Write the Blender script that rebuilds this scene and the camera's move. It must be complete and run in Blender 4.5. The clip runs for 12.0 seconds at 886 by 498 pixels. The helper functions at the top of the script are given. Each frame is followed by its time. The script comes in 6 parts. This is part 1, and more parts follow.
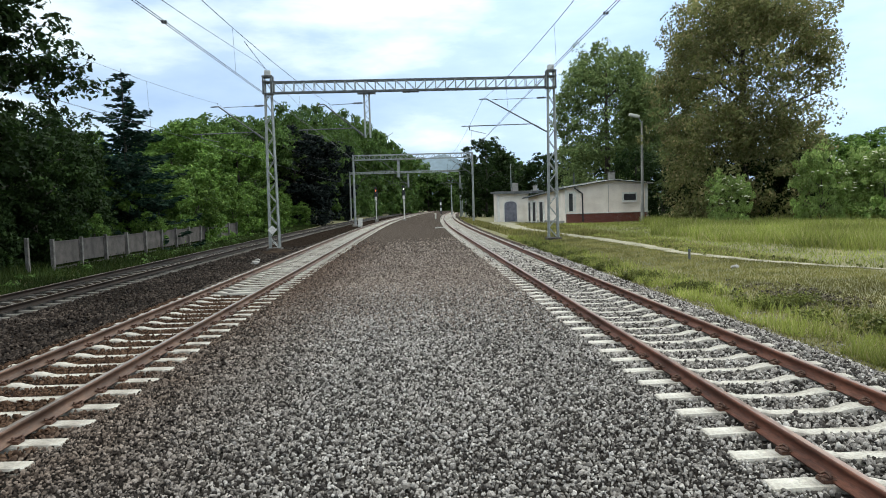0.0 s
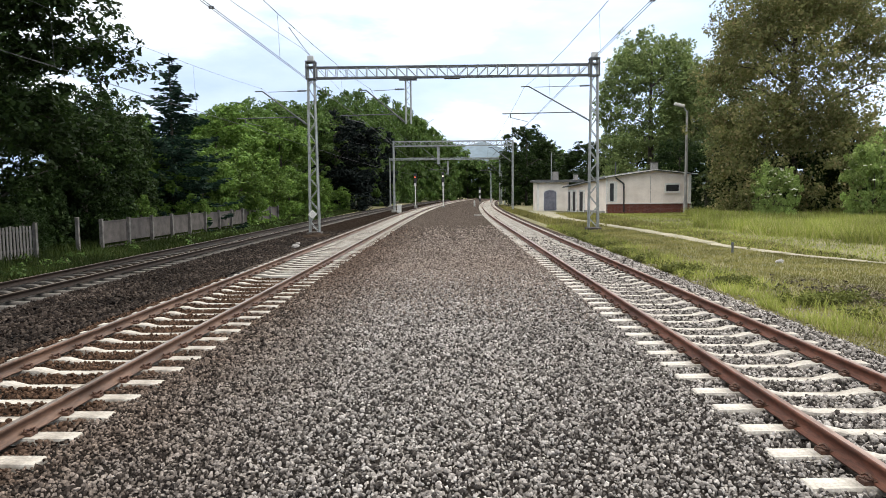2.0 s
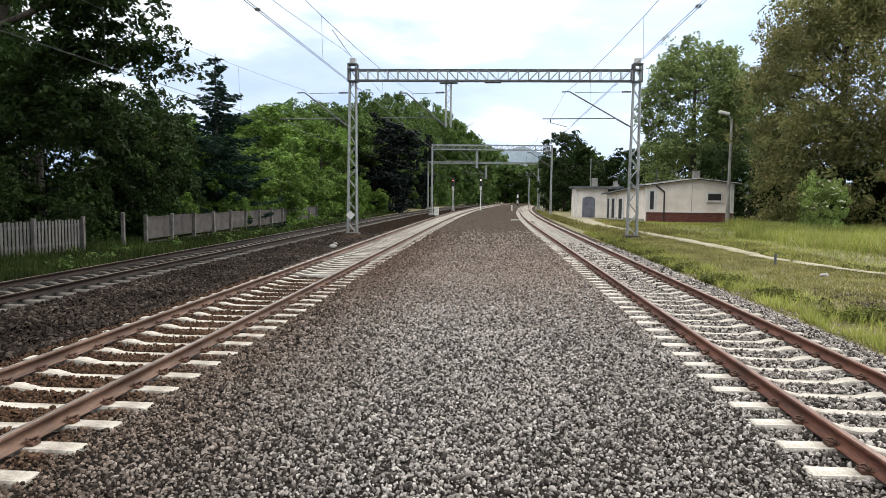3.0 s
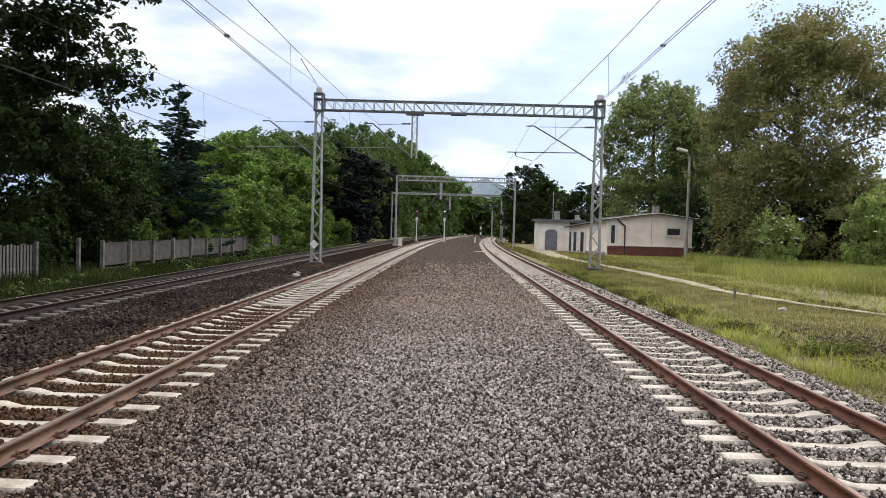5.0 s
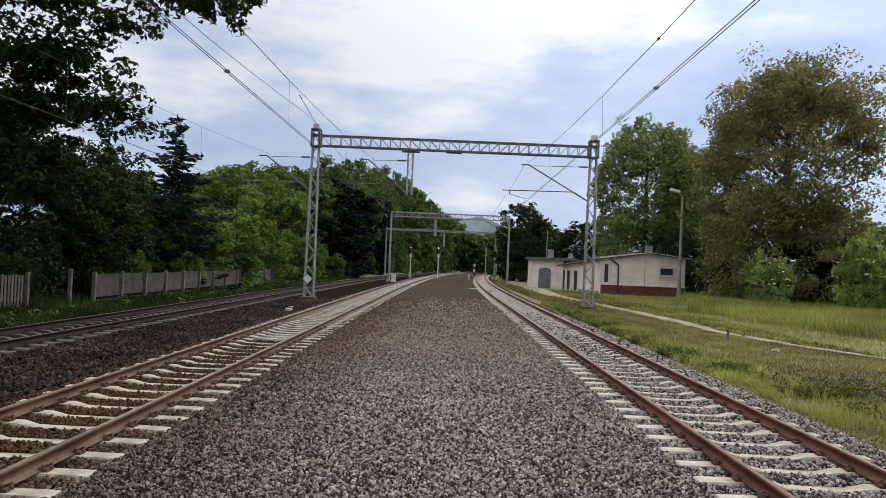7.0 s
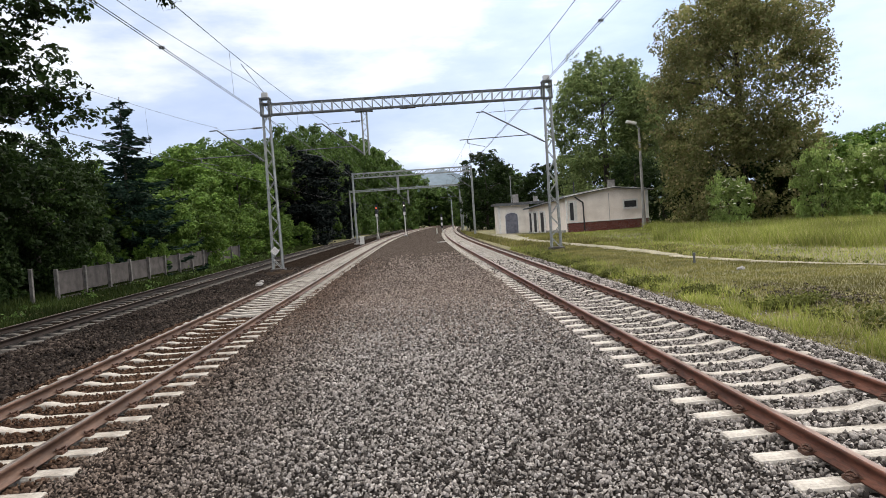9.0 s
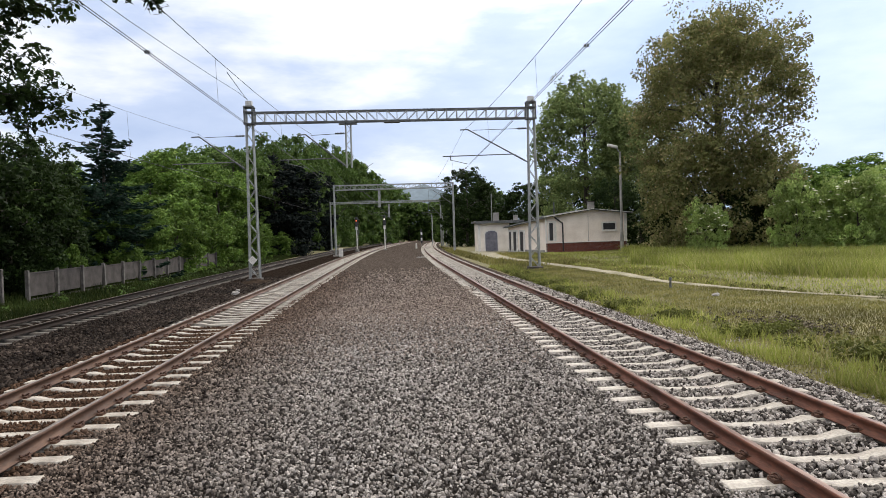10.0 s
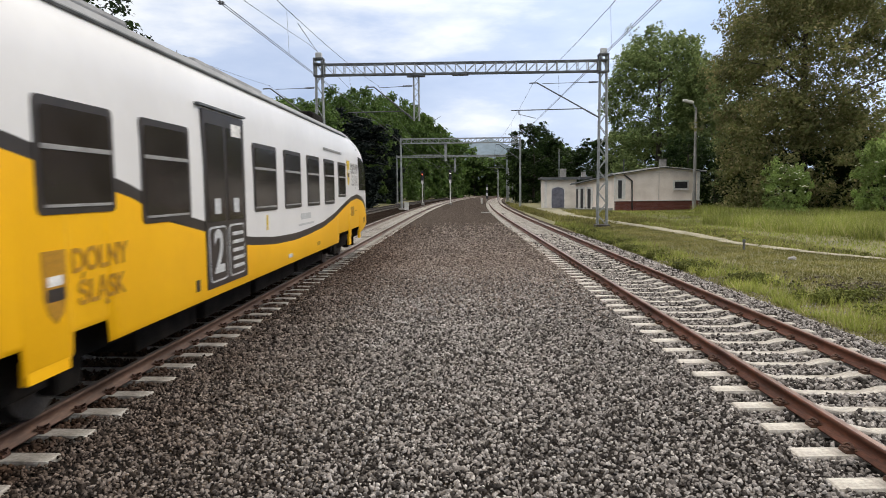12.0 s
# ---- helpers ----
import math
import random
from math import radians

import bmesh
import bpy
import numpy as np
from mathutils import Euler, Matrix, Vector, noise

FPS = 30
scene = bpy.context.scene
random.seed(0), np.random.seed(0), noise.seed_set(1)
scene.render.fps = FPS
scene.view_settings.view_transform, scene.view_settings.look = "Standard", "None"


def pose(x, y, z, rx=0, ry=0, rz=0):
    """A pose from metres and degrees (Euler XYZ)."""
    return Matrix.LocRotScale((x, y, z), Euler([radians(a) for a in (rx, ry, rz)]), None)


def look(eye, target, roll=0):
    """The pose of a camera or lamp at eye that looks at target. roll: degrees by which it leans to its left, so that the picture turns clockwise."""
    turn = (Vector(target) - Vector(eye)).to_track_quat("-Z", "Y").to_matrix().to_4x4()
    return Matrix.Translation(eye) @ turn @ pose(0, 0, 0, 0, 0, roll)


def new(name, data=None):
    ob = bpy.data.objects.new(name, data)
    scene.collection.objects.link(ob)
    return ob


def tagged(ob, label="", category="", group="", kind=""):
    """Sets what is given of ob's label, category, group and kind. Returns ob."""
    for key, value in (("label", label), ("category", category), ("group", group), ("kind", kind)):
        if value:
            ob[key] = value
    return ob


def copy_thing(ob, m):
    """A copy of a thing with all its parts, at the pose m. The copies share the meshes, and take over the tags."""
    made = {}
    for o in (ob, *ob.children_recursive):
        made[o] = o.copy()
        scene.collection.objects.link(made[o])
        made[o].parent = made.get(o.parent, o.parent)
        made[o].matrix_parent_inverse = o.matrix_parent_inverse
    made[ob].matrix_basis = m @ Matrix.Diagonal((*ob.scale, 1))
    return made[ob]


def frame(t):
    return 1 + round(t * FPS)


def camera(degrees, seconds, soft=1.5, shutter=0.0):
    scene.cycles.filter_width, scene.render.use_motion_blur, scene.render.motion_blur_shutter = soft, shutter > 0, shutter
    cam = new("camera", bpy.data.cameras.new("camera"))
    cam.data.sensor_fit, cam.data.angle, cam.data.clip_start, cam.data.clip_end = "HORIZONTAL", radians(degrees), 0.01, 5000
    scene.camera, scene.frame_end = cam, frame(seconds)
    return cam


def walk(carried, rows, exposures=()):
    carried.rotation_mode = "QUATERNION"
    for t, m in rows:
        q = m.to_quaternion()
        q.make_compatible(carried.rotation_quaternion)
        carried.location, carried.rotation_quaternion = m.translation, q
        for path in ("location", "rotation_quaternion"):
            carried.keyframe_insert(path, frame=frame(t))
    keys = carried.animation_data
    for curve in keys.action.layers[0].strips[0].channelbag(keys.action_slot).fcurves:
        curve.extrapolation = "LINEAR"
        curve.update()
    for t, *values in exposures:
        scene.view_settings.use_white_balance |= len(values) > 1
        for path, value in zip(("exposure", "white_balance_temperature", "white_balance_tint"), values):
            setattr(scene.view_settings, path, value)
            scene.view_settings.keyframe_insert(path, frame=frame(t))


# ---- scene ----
cam = camera(64.98, 12.0, soft=0.6, shutter=0.15)
# seconds, x, y, z, yaw, pitch, roll
PATH = [
    (0.0, 0.125, -0.013, 2.197, -2.34, -3.66, 1.62),
    (0.5, 0.142, -0.054, 2.210, -0.19, -6.68, 1.83),
    (1.0, 0.136, -0.040, 2.210, 0.96, -6.94, 1.78),
    (1.5, 0.126, -0.046, 2.208, -0.23, -5.63, 1.45),
    (2.0, 0.127, -0.041, 2.203, 0.87, -4.65, 0.56),
    (2.5, 0.142, -0.058, 2.193, 3.66, -3.96, -0.64),
    (2.7, 0.140, -0.064, 2.205, 3.97, -4.06, -0.76),
    (4.3, 0.009, 0.030, 2.166, 1.69, -5.65, -0.89),
    (4.5, -0.017, 0.025, 2.178, 0.59, -4.48, -1.04),
    (5.0, 0.024, 0.021, 2.182, 0.91, -1.75, -1.65),
    (5.5, -0.000, 0.015, 2.175, 0.18, -1.86, -2.29),
    (6.0, -0.012, 0.015, 2.175, -0.15, 0.08, -3.06),
    (6.5, -0.000, -0.000, 2.180, 1.66, 0.99, -2.31),
    (7.0, 0.010, -0.000, 2.169, 0.39, 1.29, -2.50),
    (7.2, 0.007, -0.001, 2.156, 0.33, -1.58, -1.30),
    (8.8, 0.066, 0.052, 2.197, -1.64, -3.82, 3.80),
    (9.0, 0.066, 0.035, 2.170, -2.30, -2.45, 3.97),
    (9.5, 0.061, 0.031, 2.178, -2.27, -1.77, 2.39),
    (10.0, 0.053, 0.026, 2.188, -3.96, -1.26, 1.78),
    (10.5, 0.064, 0.024, 2.188, -2.94, -0.96, 1.65),
    (11.0, 0.050, 0.022, 2.174, -2.45, -2.65, 0.83),
    (11.5, 0.044, 0.037, 2.177, -2.03, -4.33, 0.59),
    (12.0, 0.038, 0.039, 2.180, 1.41, -4.85, 0.61),
]
# the camera brightens its picture when it looks down: seconds, stops, kelvin, tint
EXPOSURES = [(0.0, 0.22, 5850, 0), (0.5, 0.42, 6450, 11), (1.5, 0.58, 6250, 8), (2.5, 0.45, 6250, 8), (4.5, 0.5, 6250, 8), (5.0, 0.28, 6320, 11), (5.5, 0.1, 6320, 11), (6.5, -0.08, 6320, 11), (7.2, -0.24, 6320, 11), (8.8, 0.25, 6320, 11), (9.5, 0.16, 6320, 11), (10.0, 0.14, 6320, 11), (10.5, 0.08, 6320, 11), (11.5, 0.03, 6320, 11), (12.0, 0.05, 6350, 10)]
walk(cam, [(t, pose(x, y, z, 90 + p, r, w)) for t, x, y, z, w, p, r in PATH], EXPOSURES)

# ---- world and light ----
world = bpy.data.worlds.new("overcast_sky")
scene.world = world
world.use_nodes = True


def build_world():
    nt = world.node_tree
    nt.nodes.clear()
    n, l = nt.nodes.new, nt.links.new
    out = n("ShaderNodeOutputWorld")
    bg = n("ShaderNodeBackground")
    sky = n("ShaderNodeTexSky")
    sky.sky_type, sky.sun_disc = "NISHITA", False
    sky.sun_elevation, sky.sun_rotation = radians(35), radians(50)
    dim = n("ShaderNodeMix")
    dim.data_type, dim.blend_type = "RGBA", "MULTIPLY"
    dim.inputs["Factor"].default_value = 1.0
    dim.inputs["B"].default_value = (0.09, 0.09, 0.09, 1)
    l(sky.outputs[0], dim.inputs["A"])
    tc = n("ShaderNodeTexCoord")
    mp = n("ShaderNodeMapping")
    mp.inputs["Scale"].default_value = (1.0, 1.0, 3.2)
    mp.inputs["Location"].default_value = (0.35, 0.1, 0.0)
    l(tc.outputs["Generated"], mp.inputs["Vector"])
    big = n("ShaderNodeTexNoise")
    big.inputs["Scale"].default_value, big.inputs["Detail"].default_value = 1.9, 7
    big.inputs["Roughness"].default_value = 0.55
    l(mp.outputs[0], big.inputs["Vector"])
    ramp = n("ShaderNodeValToRGB")
    el = ramp.color_ramp.elements
    el[0].position, el[0].color = 0.36, (0.46, 0.565, 0.79, 1)
    el[1].position, el[1].color = 0.57, (0.97, 0.99, 1.02, 1)
    mid = el.new(0.48)
    mid.color = (0.61, 0.70, 0.89, 1)
    # thicker blue-grey cloud low over the horizon, brighter cloud above
    sep = n("ShaderNodeSeparateXYZ")
    l(tc.outputs["Generated"], sep.inputs[0])
    lift = n("ShaderNodeMapRange")
    lift.interpolation_type = "SMOOTHSTEP"
    lift.inputs["From Min"].default_value, lift.inputs["From Max"].default_value = 0.02, 0.4
    lift.inputs["To Min"].default_value, lift.inputs["To Max"].default_value = -0.1, 0.075
    l(sep.outputs["Z"], lift.inputs["Value"])
    add = n("ShaderNodeMath")
    add.operation = "ADD"
    l(big.outputs["Fac"], add.inputs[0])
    l(lift.outputs[0], add.inputs[1])
    l(add.outputs[0], ramp.inputs["Fac"])
    mix = n("ShaderNodeMix")
    mix.data_type = "RGBA"
    mix.inputs["Factor"].default_value = 0.92
    l(dim.outputs["Result"], mix.inputs["A"])
    l(ramp.outputs["Color"], mix.inputs["B"])
    rise = n("ShaderNodeMapRange")
    rise.interpolation_type = "SMOOTHSTEP"
    rise.inputs["From Min"].default_value, rise.inputs["From Max"].default_value = 0.25, 0.95
    rise.inputs["To Min"].default_value, rise.inputs["To Max"].default_value = 1.0, 2.3
    l(sep.outputs["Z"], rise.inputs["Value"])
    warm = n("ShaderNodeMix")
    warm.data_type, warm.blend_type = "RGBA", "MULTIPLY"
    warm.inputs["B"].default_value = (1.06, 0.98, 0.84, 1)
    fade = n("ShaderNodeMapRange")
    fade.inputs["From Min"].default_value, fade.inputs["From Max"].default_value = 0.35, 0.7
    l(sep.outputs["Z"], fade.inputs["Value"])
    l(fade.outputs[0], warm.inputs["Factor"])
    l(mix.outputs["Result"], warm.inputs["A"])
    l(warm.outputs["Result"], bg.inputs["Color"])
    # the veiled sun brightens its side of the sky
    side = n("ShaderNodeVectorMath")
    side.operation = "DOT_PRODUCT"
    side.inputs[1].default_value = (0.628, 0.523, 0.576)
    l(tc.outputs["Generated"], side.inputs[0])
    veil = n("ShaderNodeMapRange")
    veil.interpolation_type = "SMOOTHSTEP"
    veil.inputs["From Min"].default_value, veil.inputs["From Max"].default_value = 0.45, 1.0
    veil.inputs["To Min"].default_value, veil.inputs["To Max"].default_value = 1.0, 1.4
    l(side.outputs["Value"], veil.inputs["Value"])
    both = n("ShaderNodeMath")
    both.operation = "MULTIPLY"
    l(rise.outputs[0], both.inputs[0])
    l(veil.outputs[0], both.inputs[1])
    l(both.outputs[0], bg.inputs["Strength"])
    l(bg.outputs[0], out.inputs["Surface"])


build_world()
sun = new("sun", bpy.data.lights.new("sun", "SUN"))
sun.data.energy, sun.data.angle, sun.data.color = 1.3, radians(12), (1.0, 0.90, 0.74)
sun.matrix_world = look((60, 70, 55), (0, 20, 0))


# ---- materials ----
def surface(name, c1, c2, scale=3.0, rough=0.8, bump=0.3, metal=0.0, c3=None, fine=12.0, grain=0.35, where="Object", stretch=(1, 1, 1), dist=0.02, spec=0.5, vary=1.0):
    m = bpy.data.materials.new(name)
    m.use_nodes = True
    nt = m.node_tree
    n, l = nt.nodes.new, nt.links.new
    b = nt.nodes["Principled BSDF"]
    b.inputs["Metallic"].default_value = metal
    b.inputs["Specular IOR Level"].default_value = spec
    tc = n("ShaderNodeTexCoord")
    mp = n("ShaderNodeMapping")
    mp.inputs["Scale"].default_value = stretch
    l(tc.outputs[where], mp.inputs["Vector"])
    a = n("ShaderNodeTexNoise")
    a.inputs["Scale"].default_value, a.inputs["Detail"].default_value = scale, 6
    l(mp.outputs[0], a.inputs["Vector"])
    f = n("ShaderNodeTexNoise")
    f.inputs["Scale"].default_value, f.inputs["Detail"].default_value = scale * fine, 4
    l(mp.outputs[0], f.inputs["Vector"])
    r = n("ShaderNodeValToRGB")
    r.color_ramp.elements[0].position, r.color_ramp.elements[0].color = 0.34, (*c1, 1)
    r.color_ramp.elements[1].position, r.color_ramp.elements[1].color = 0.66, (*c2, 1)
    if c3:
        e = r.color_ramp.elements.new(0.5)
        e.color = (*c3, 1)
    l(a.outputs["Fac"], r.inputs["Fac"])
    g = n("ShaderNodeValToRGB")
    lo = 1.0 - grain
    g.color_ramp.elements[0].position, g.color_ramp.elements[0].color = 0.3, (lo, lo, lo, 1)
    g.color_ramp.elements[1].position, g.color_ramp.elements[1].color = 0.7, (1 + grain * 0.4,) * 3 + (1,)
    l(f.outputs["Fac"], g.inputs["Fac"])
    x = n("ShaderNodeMix")
    x.data_type, x.blend_type = "RGBA", "MULTIPLY"
    x.inputs["Factor"].default_value = 1.0
    l(r.outputs["Color"], x.inputs["A"])
    l(g.outputs["Color"], x.inputs["B"])
    l(x.outputs["Result"], b.inputs["Base Color"])
    rr = n("ShaderNodeMapRange")
    rr.inputs["To Min"].default_value, rr.inputs["To Max"].default_value = max(0.03, rough - 0.12 * vary), min(1, rough + 0.1 * vary)
    l(f.outputs["Fac"], rr.inputs["Value"])
    l(rr.outputs[0], b.inputs["Roughness"])
    if bump:
        bp = n("ShaderNodeBump")
        bp.inputs["Strength"].default_value, bp.inputs["Distance"].default_value = bump, dist
        l(f.outputs["Fac"], bp.inputs["Height"])
        l(bp.outputs[0], b.inputs["Normal"])
    return m


def pieces(name, colours, rough=0.85, island=True, through_light=0.0, grain_scale=30.0, big=None, rust=None, spec=0.12, blot=(0.55, 1.3), grit=(0.72, 1.18), steps=False):
    """Colour that varies from piece to piece."""
    m = bpy.data.materials.new(name)
    m.use_nodes = True
    nt = m.node_tree
    n, l = nt.nodes.new, nt.links.new
    b = nt.nodes["Principled BSDF"]
    b.inputs["Roughness"].default_value = rough
    b.inputs["Specular IOR Level"].default_value = spec
    r = n("ShaderNodeValToRGB")
    els = r.color_ramp.elements
    if steps:
        r.color_ramp.interpolation = "CONSTANT"
    els[0].color, els[1].color = (*colours[0], 1), (*colours[-1], 1)
    for i, c in enumerate(colours[1:-1], 1):
        els.new(i / (len(colours) - 1)).color = (*c, 1)
    if island:
        src = n("ShaderNodeNewGeometry").outputs["Random Per Island"]
    else:
        src = n("ShaderNodeObjectInfo").outputs["Random"]
    l(src, r.inputs["Fac"])
    tc = n("ShaderNodeTexCoord")
    t = n("ShaderNodeTexNoise")
    t.inputs["Scale"].default_value, t.inputs["Detail"].default_value = grain_scale, 4
    l(tc.outputs["Object"], t.inputs["Vector"])
    mr = n("ShaderNodeMapRange")
    mr.inputs["From Min"].default_value, mr.inputs["From Max"].default_value = 0.3, 0.7
    mr.inputs["To Min"].default_value, mr.inputs["To Max"].default_value = grit
    l(t.outputs["Fac"], mr.inputs["Value"])
    x = n("ShaderNodeVectorMath")
    x.operation = "SCALE"
    l(r.outputs["Color"], x.inputs[0])
    l(mr.outputs[0], x.inputs["Scale"])
    col = x.outputs[0]
    if big:
        t2 = n("ShaderNodeTexNoise")
        t2.inputs["Scale"].default_value = big
        l(tc.outputs["Object"], t2.inputs["Vector"])
        m2 = n("ShaderNodeMapRange")
        m2.inputs["From Min"].default_value, m2.inputs["From Max"].default_value = 0.3, 0.7
        m2.inputs["To Min"].default_value, m2.inputs["To Max"].default_value = blot
        l(t2.outputs["Fac"], m2.inputs["Value"])
        x2 = n("ShaderNodeVectorMath")
        x2.operation = "SCALE"
        l(col, x2.inputs[0])
        l(m2.outputs[0], x2.inputs["Scale"])
        col = x2.outputs[0]
    # browner and darker towards -x: rust, deepened for shade beside the train
    if rust:
        sp = n("ShaderNodeSeparateXYZ")
        l(tc.outputs["Object"], sp.inputs[0])
        wob = n("ShaderNodeTexNoise")
        wob.inputs["Scale"].default_value, wob.inputs["Detail"].default_value = 1.6, 5
        l(tc.outputs["Object"], wob.inputs["Vector"])
        ad = n("ShaderNodeMath")
        ad.operation = "MULTIPLY_ADD"
        ad.inputs[1].default_value = 1.6
        l(wob.outputs["Fac"], ad.inputs[0])
        l(sp.outputs["X"], ad.inputs[2])
        mr3 = n("ShaderNodeMapRange")
        mr3.inputs["From Min"].default_value, mr3.inputs["From Max"].default_value = rust[1] + 0.8, rust[0] + 0.8
        l(ad.outputs[0], mr3.inputs["Value"])
        st = n("ShaderNodeMix")
        st.data_type, st.blend_type = "RGBA", "MULTIPLY"
        st.inputs["B"].default_value = (0.35, 0.25, 0.185, 1)
        l(mr3.outputs[0], st.inputs["Factor"])
        l(col, st.inputs["A"])
        col = st.outputs["Result"]
    l(col, b.inputs["Base Color"])
    if through_light:
        tr = n("ShaderNodeBsdfTranslucent")
        l(col, tr.inputs["Color"])
        ms = n("ShaderNodeMixShader")
        ms.inputs["Fac"].default_value = through_light
        out = nt.nodes["Material Output"]
        l(b.outputs[0], ms.inputs[1])
        l(tr.outputs[0], ms.inputs[2])
        l(ms.outputs[0], out.inputs["Surface"])
    return m


def glow(name, colour, strength):
    m = bpy.data.materials.new(name)
    m.use_nodes = True
    b = m.node_tree.nodes["Principled BSDF"]
    b.inputs["Base Color"].default_value = (*colour, 1)
    b.inputs["Emission Color"].default_value = (*colour, 1)
    b.inputs["Emission Strength"].default_value = strength
    return m


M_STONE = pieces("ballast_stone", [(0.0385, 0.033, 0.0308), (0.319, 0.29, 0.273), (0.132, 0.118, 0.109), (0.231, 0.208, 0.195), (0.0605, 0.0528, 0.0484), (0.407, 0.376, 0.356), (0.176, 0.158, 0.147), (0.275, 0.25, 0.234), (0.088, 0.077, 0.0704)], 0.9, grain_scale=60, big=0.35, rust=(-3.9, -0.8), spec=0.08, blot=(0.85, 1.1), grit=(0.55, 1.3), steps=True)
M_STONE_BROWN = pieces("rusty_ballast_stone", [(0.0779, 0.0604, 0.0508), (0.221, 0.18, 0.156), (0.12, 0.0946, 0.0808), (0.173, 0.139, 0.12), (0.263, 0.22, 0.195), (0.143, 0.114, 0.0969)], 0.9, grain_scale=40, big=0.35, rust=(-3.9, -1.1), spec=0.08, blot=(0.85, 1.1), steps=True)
M_STONE_OLD = pieces("old_ballast_stone", [(0.012, 0.009, 0.008), (0.04, 0.03, 0.025), (0.07, 0.055, 0.046), (0.022, 0.016, 0.013), (0.02, 0.015, 0.012), (0.17, 0.148, 0.13)], 0.9, grain_scale=40, big=0.5, spec=0.08, steps=True)
M_BED_OLD = surface("old_ballast_bed", (0.008, 0.006, 0.005), (0.042, 0.031, 0.025), 9.0, 1.0, 0.9, fine=3.5, grain=0.7, dist=0.04, c3=(0.02, 0.015, 0.012), spec=0.0)
M_RAIL_OLD = surface("dark_old_rail", (0.012, 0.008, 0.006), (0.03, 0.019, 0.014), 4.0, 0.75, 0.25, fine=10, grain=0.4, stretch=(1, 0.25, 1), spec=0.15)
M_RAIL_OLD_TOP = surface("worn_old_rail_tread", (0.10, 0.075, 0.058), (0.2, 0.16, 0.13), 6.0, 0.5, 0.1, metal=0.3, stretch=(1, 0.15, 1))
M_LEAF_MID = pieces("oak_leaf", [(0.05, 0.09, 0.0213), (0.0975, 0.156, 0.0363), (0.0675, 0.117, 0.0263), (0.144, 0.206, 0.055)], 0.6, True, 0.3, 2.0, big=0.4)
# near-black leaves: the shade on this tree is put into the colour
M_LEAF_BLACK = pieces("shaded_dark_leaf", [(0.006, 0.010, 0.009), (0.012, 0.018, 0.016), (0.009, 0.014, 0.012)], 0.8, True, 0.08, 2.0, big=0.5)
# brown dirt, darkened to hold the shade in the gaps between stones
M_GAP_DIRT = surface("dirt_with_gap_shade", (0.010, 0.008, 0.007), (0.03, 0.024, 0.02), 8.0, 0.95, 0.5, fine=6, spec=0.1)
M_BED = surface("ballast_bed", (0.02, 0.0155, 0.0125), (0.15, 0.12, 0.103), 9.0, 1.0, 0.9, fine=3.5, grain=0.7, dist=0.04, c3=(0.08, 0.065, 0.056), spec=0.0)
M_SOIL = surface("grassy_soil", (0.09, 0.08, 0.03), (0.185, 0.162, 0.068), 0.7, 0.95, 0.6, fine=20, grain=0.5, c3=(0.135, 0.123, 0.044), dist=0.05)
# woodland floor, very dark because tree shade is put into the colour
M_WOOD_FLOOR = surface("shaded_woodland_soil", (0.012, 0.014, 0.006), (0.04, 0.04, 0.018), 1.5, 0.95, 0.5, fine=15, grain=0.5)
M_PATH = surface("sandy_path", (0.17, 0.155, 0.09), (0.33, 0.295, 0.21), 1.5, 0.95, 0.5, fine=14, grain=0.4)
M_RAIL = surface("rusty_rail", (0.075, 0.029, 0.018), (0.175, 0.07, 0.043), 4.0, 0.62, 0.25, fine=10, grain=0.45, metal=0.1, stretch=(1, 0.25, 1), spec=0.3)
M_RAIL_BROWN = surface("brown_used_rail", (0.07, 0.038, 0.025), (0.165, 0.096, 0.066), 4.0, 0.6, 0.25, fine=10, grain=0.4, metal=0.15, stretch=(1, 0.25, 1), spec=0.3)
M_TREAD_USED = surface("polished_rail_tread", (0.16, 0.125, 0.105), (0.28, 0.235, 0.21), 6.0, 0.4, 0.1, metal=0.5, stretch=(1, 0.15, 1))
M_RAIL_TOP = surface("rail_tread", (0.15, 0.08, 0.055), (0.26, 0.165, 0.125), 6.0, 0.42, 0.1, metal=0.5, stretch=(1, 0.15, 1))
M_SLEEPER = surface("concrete_sleeper", (0.2, 0.172, 0.145), (0.48, 0.445, 0.4), 2.2, 0.9, 0.4, fine=14, grain=0.35, where="Object", c3=(0.38, 0.345, 0.305))
M_SLEEPER_OLD = surface("old_sleeper", (0.022, 0.018, 0.015), (0.16, 0.14, 0.122), 3.0, 0.9, 0.4, fine=14, grain=0.5)
M_CLIP = surface("rusty_clip", (0.06, 0.028, 0.02), (0.13, 0.065, 0.04), 20.0, 0.7, 0.3, metal=0.3)
M_STEEL = surface("galvanised_steel", (0.23, 0.24, 0.235), (0.38, 0.39, 0.385), 2.5, 0.55, 0.1, metal=0.35, fine=12, grain=0.3)
M_STEEL_DARK = surface("weathered_steel", (0.06, 0.065, 0.07), (0.15, 0.155, 0.16), 3.0, 0.6, 0.1, metal=0.3)
M_WIRE = surface("copper_wire", (0.035, 0.035, 0.04), (0.08, 0.08, 0.085), 5.0, 0.6, 0.0, metal=0.4)
M_CONCRETE = surface("weathered_concrete", (0.20, 0.19, 0.18), (0.38, 0.36, 0.34), 1.6, 0.9, 0.4, fine=15, grain=0.35)
M_PLASTER = surface("cream_plaster", (0.73, 0.638, 0.57), (0.889, 0.798, 0.73), 0.9, 0.9, 0.2, fine=18, grain=0.18)
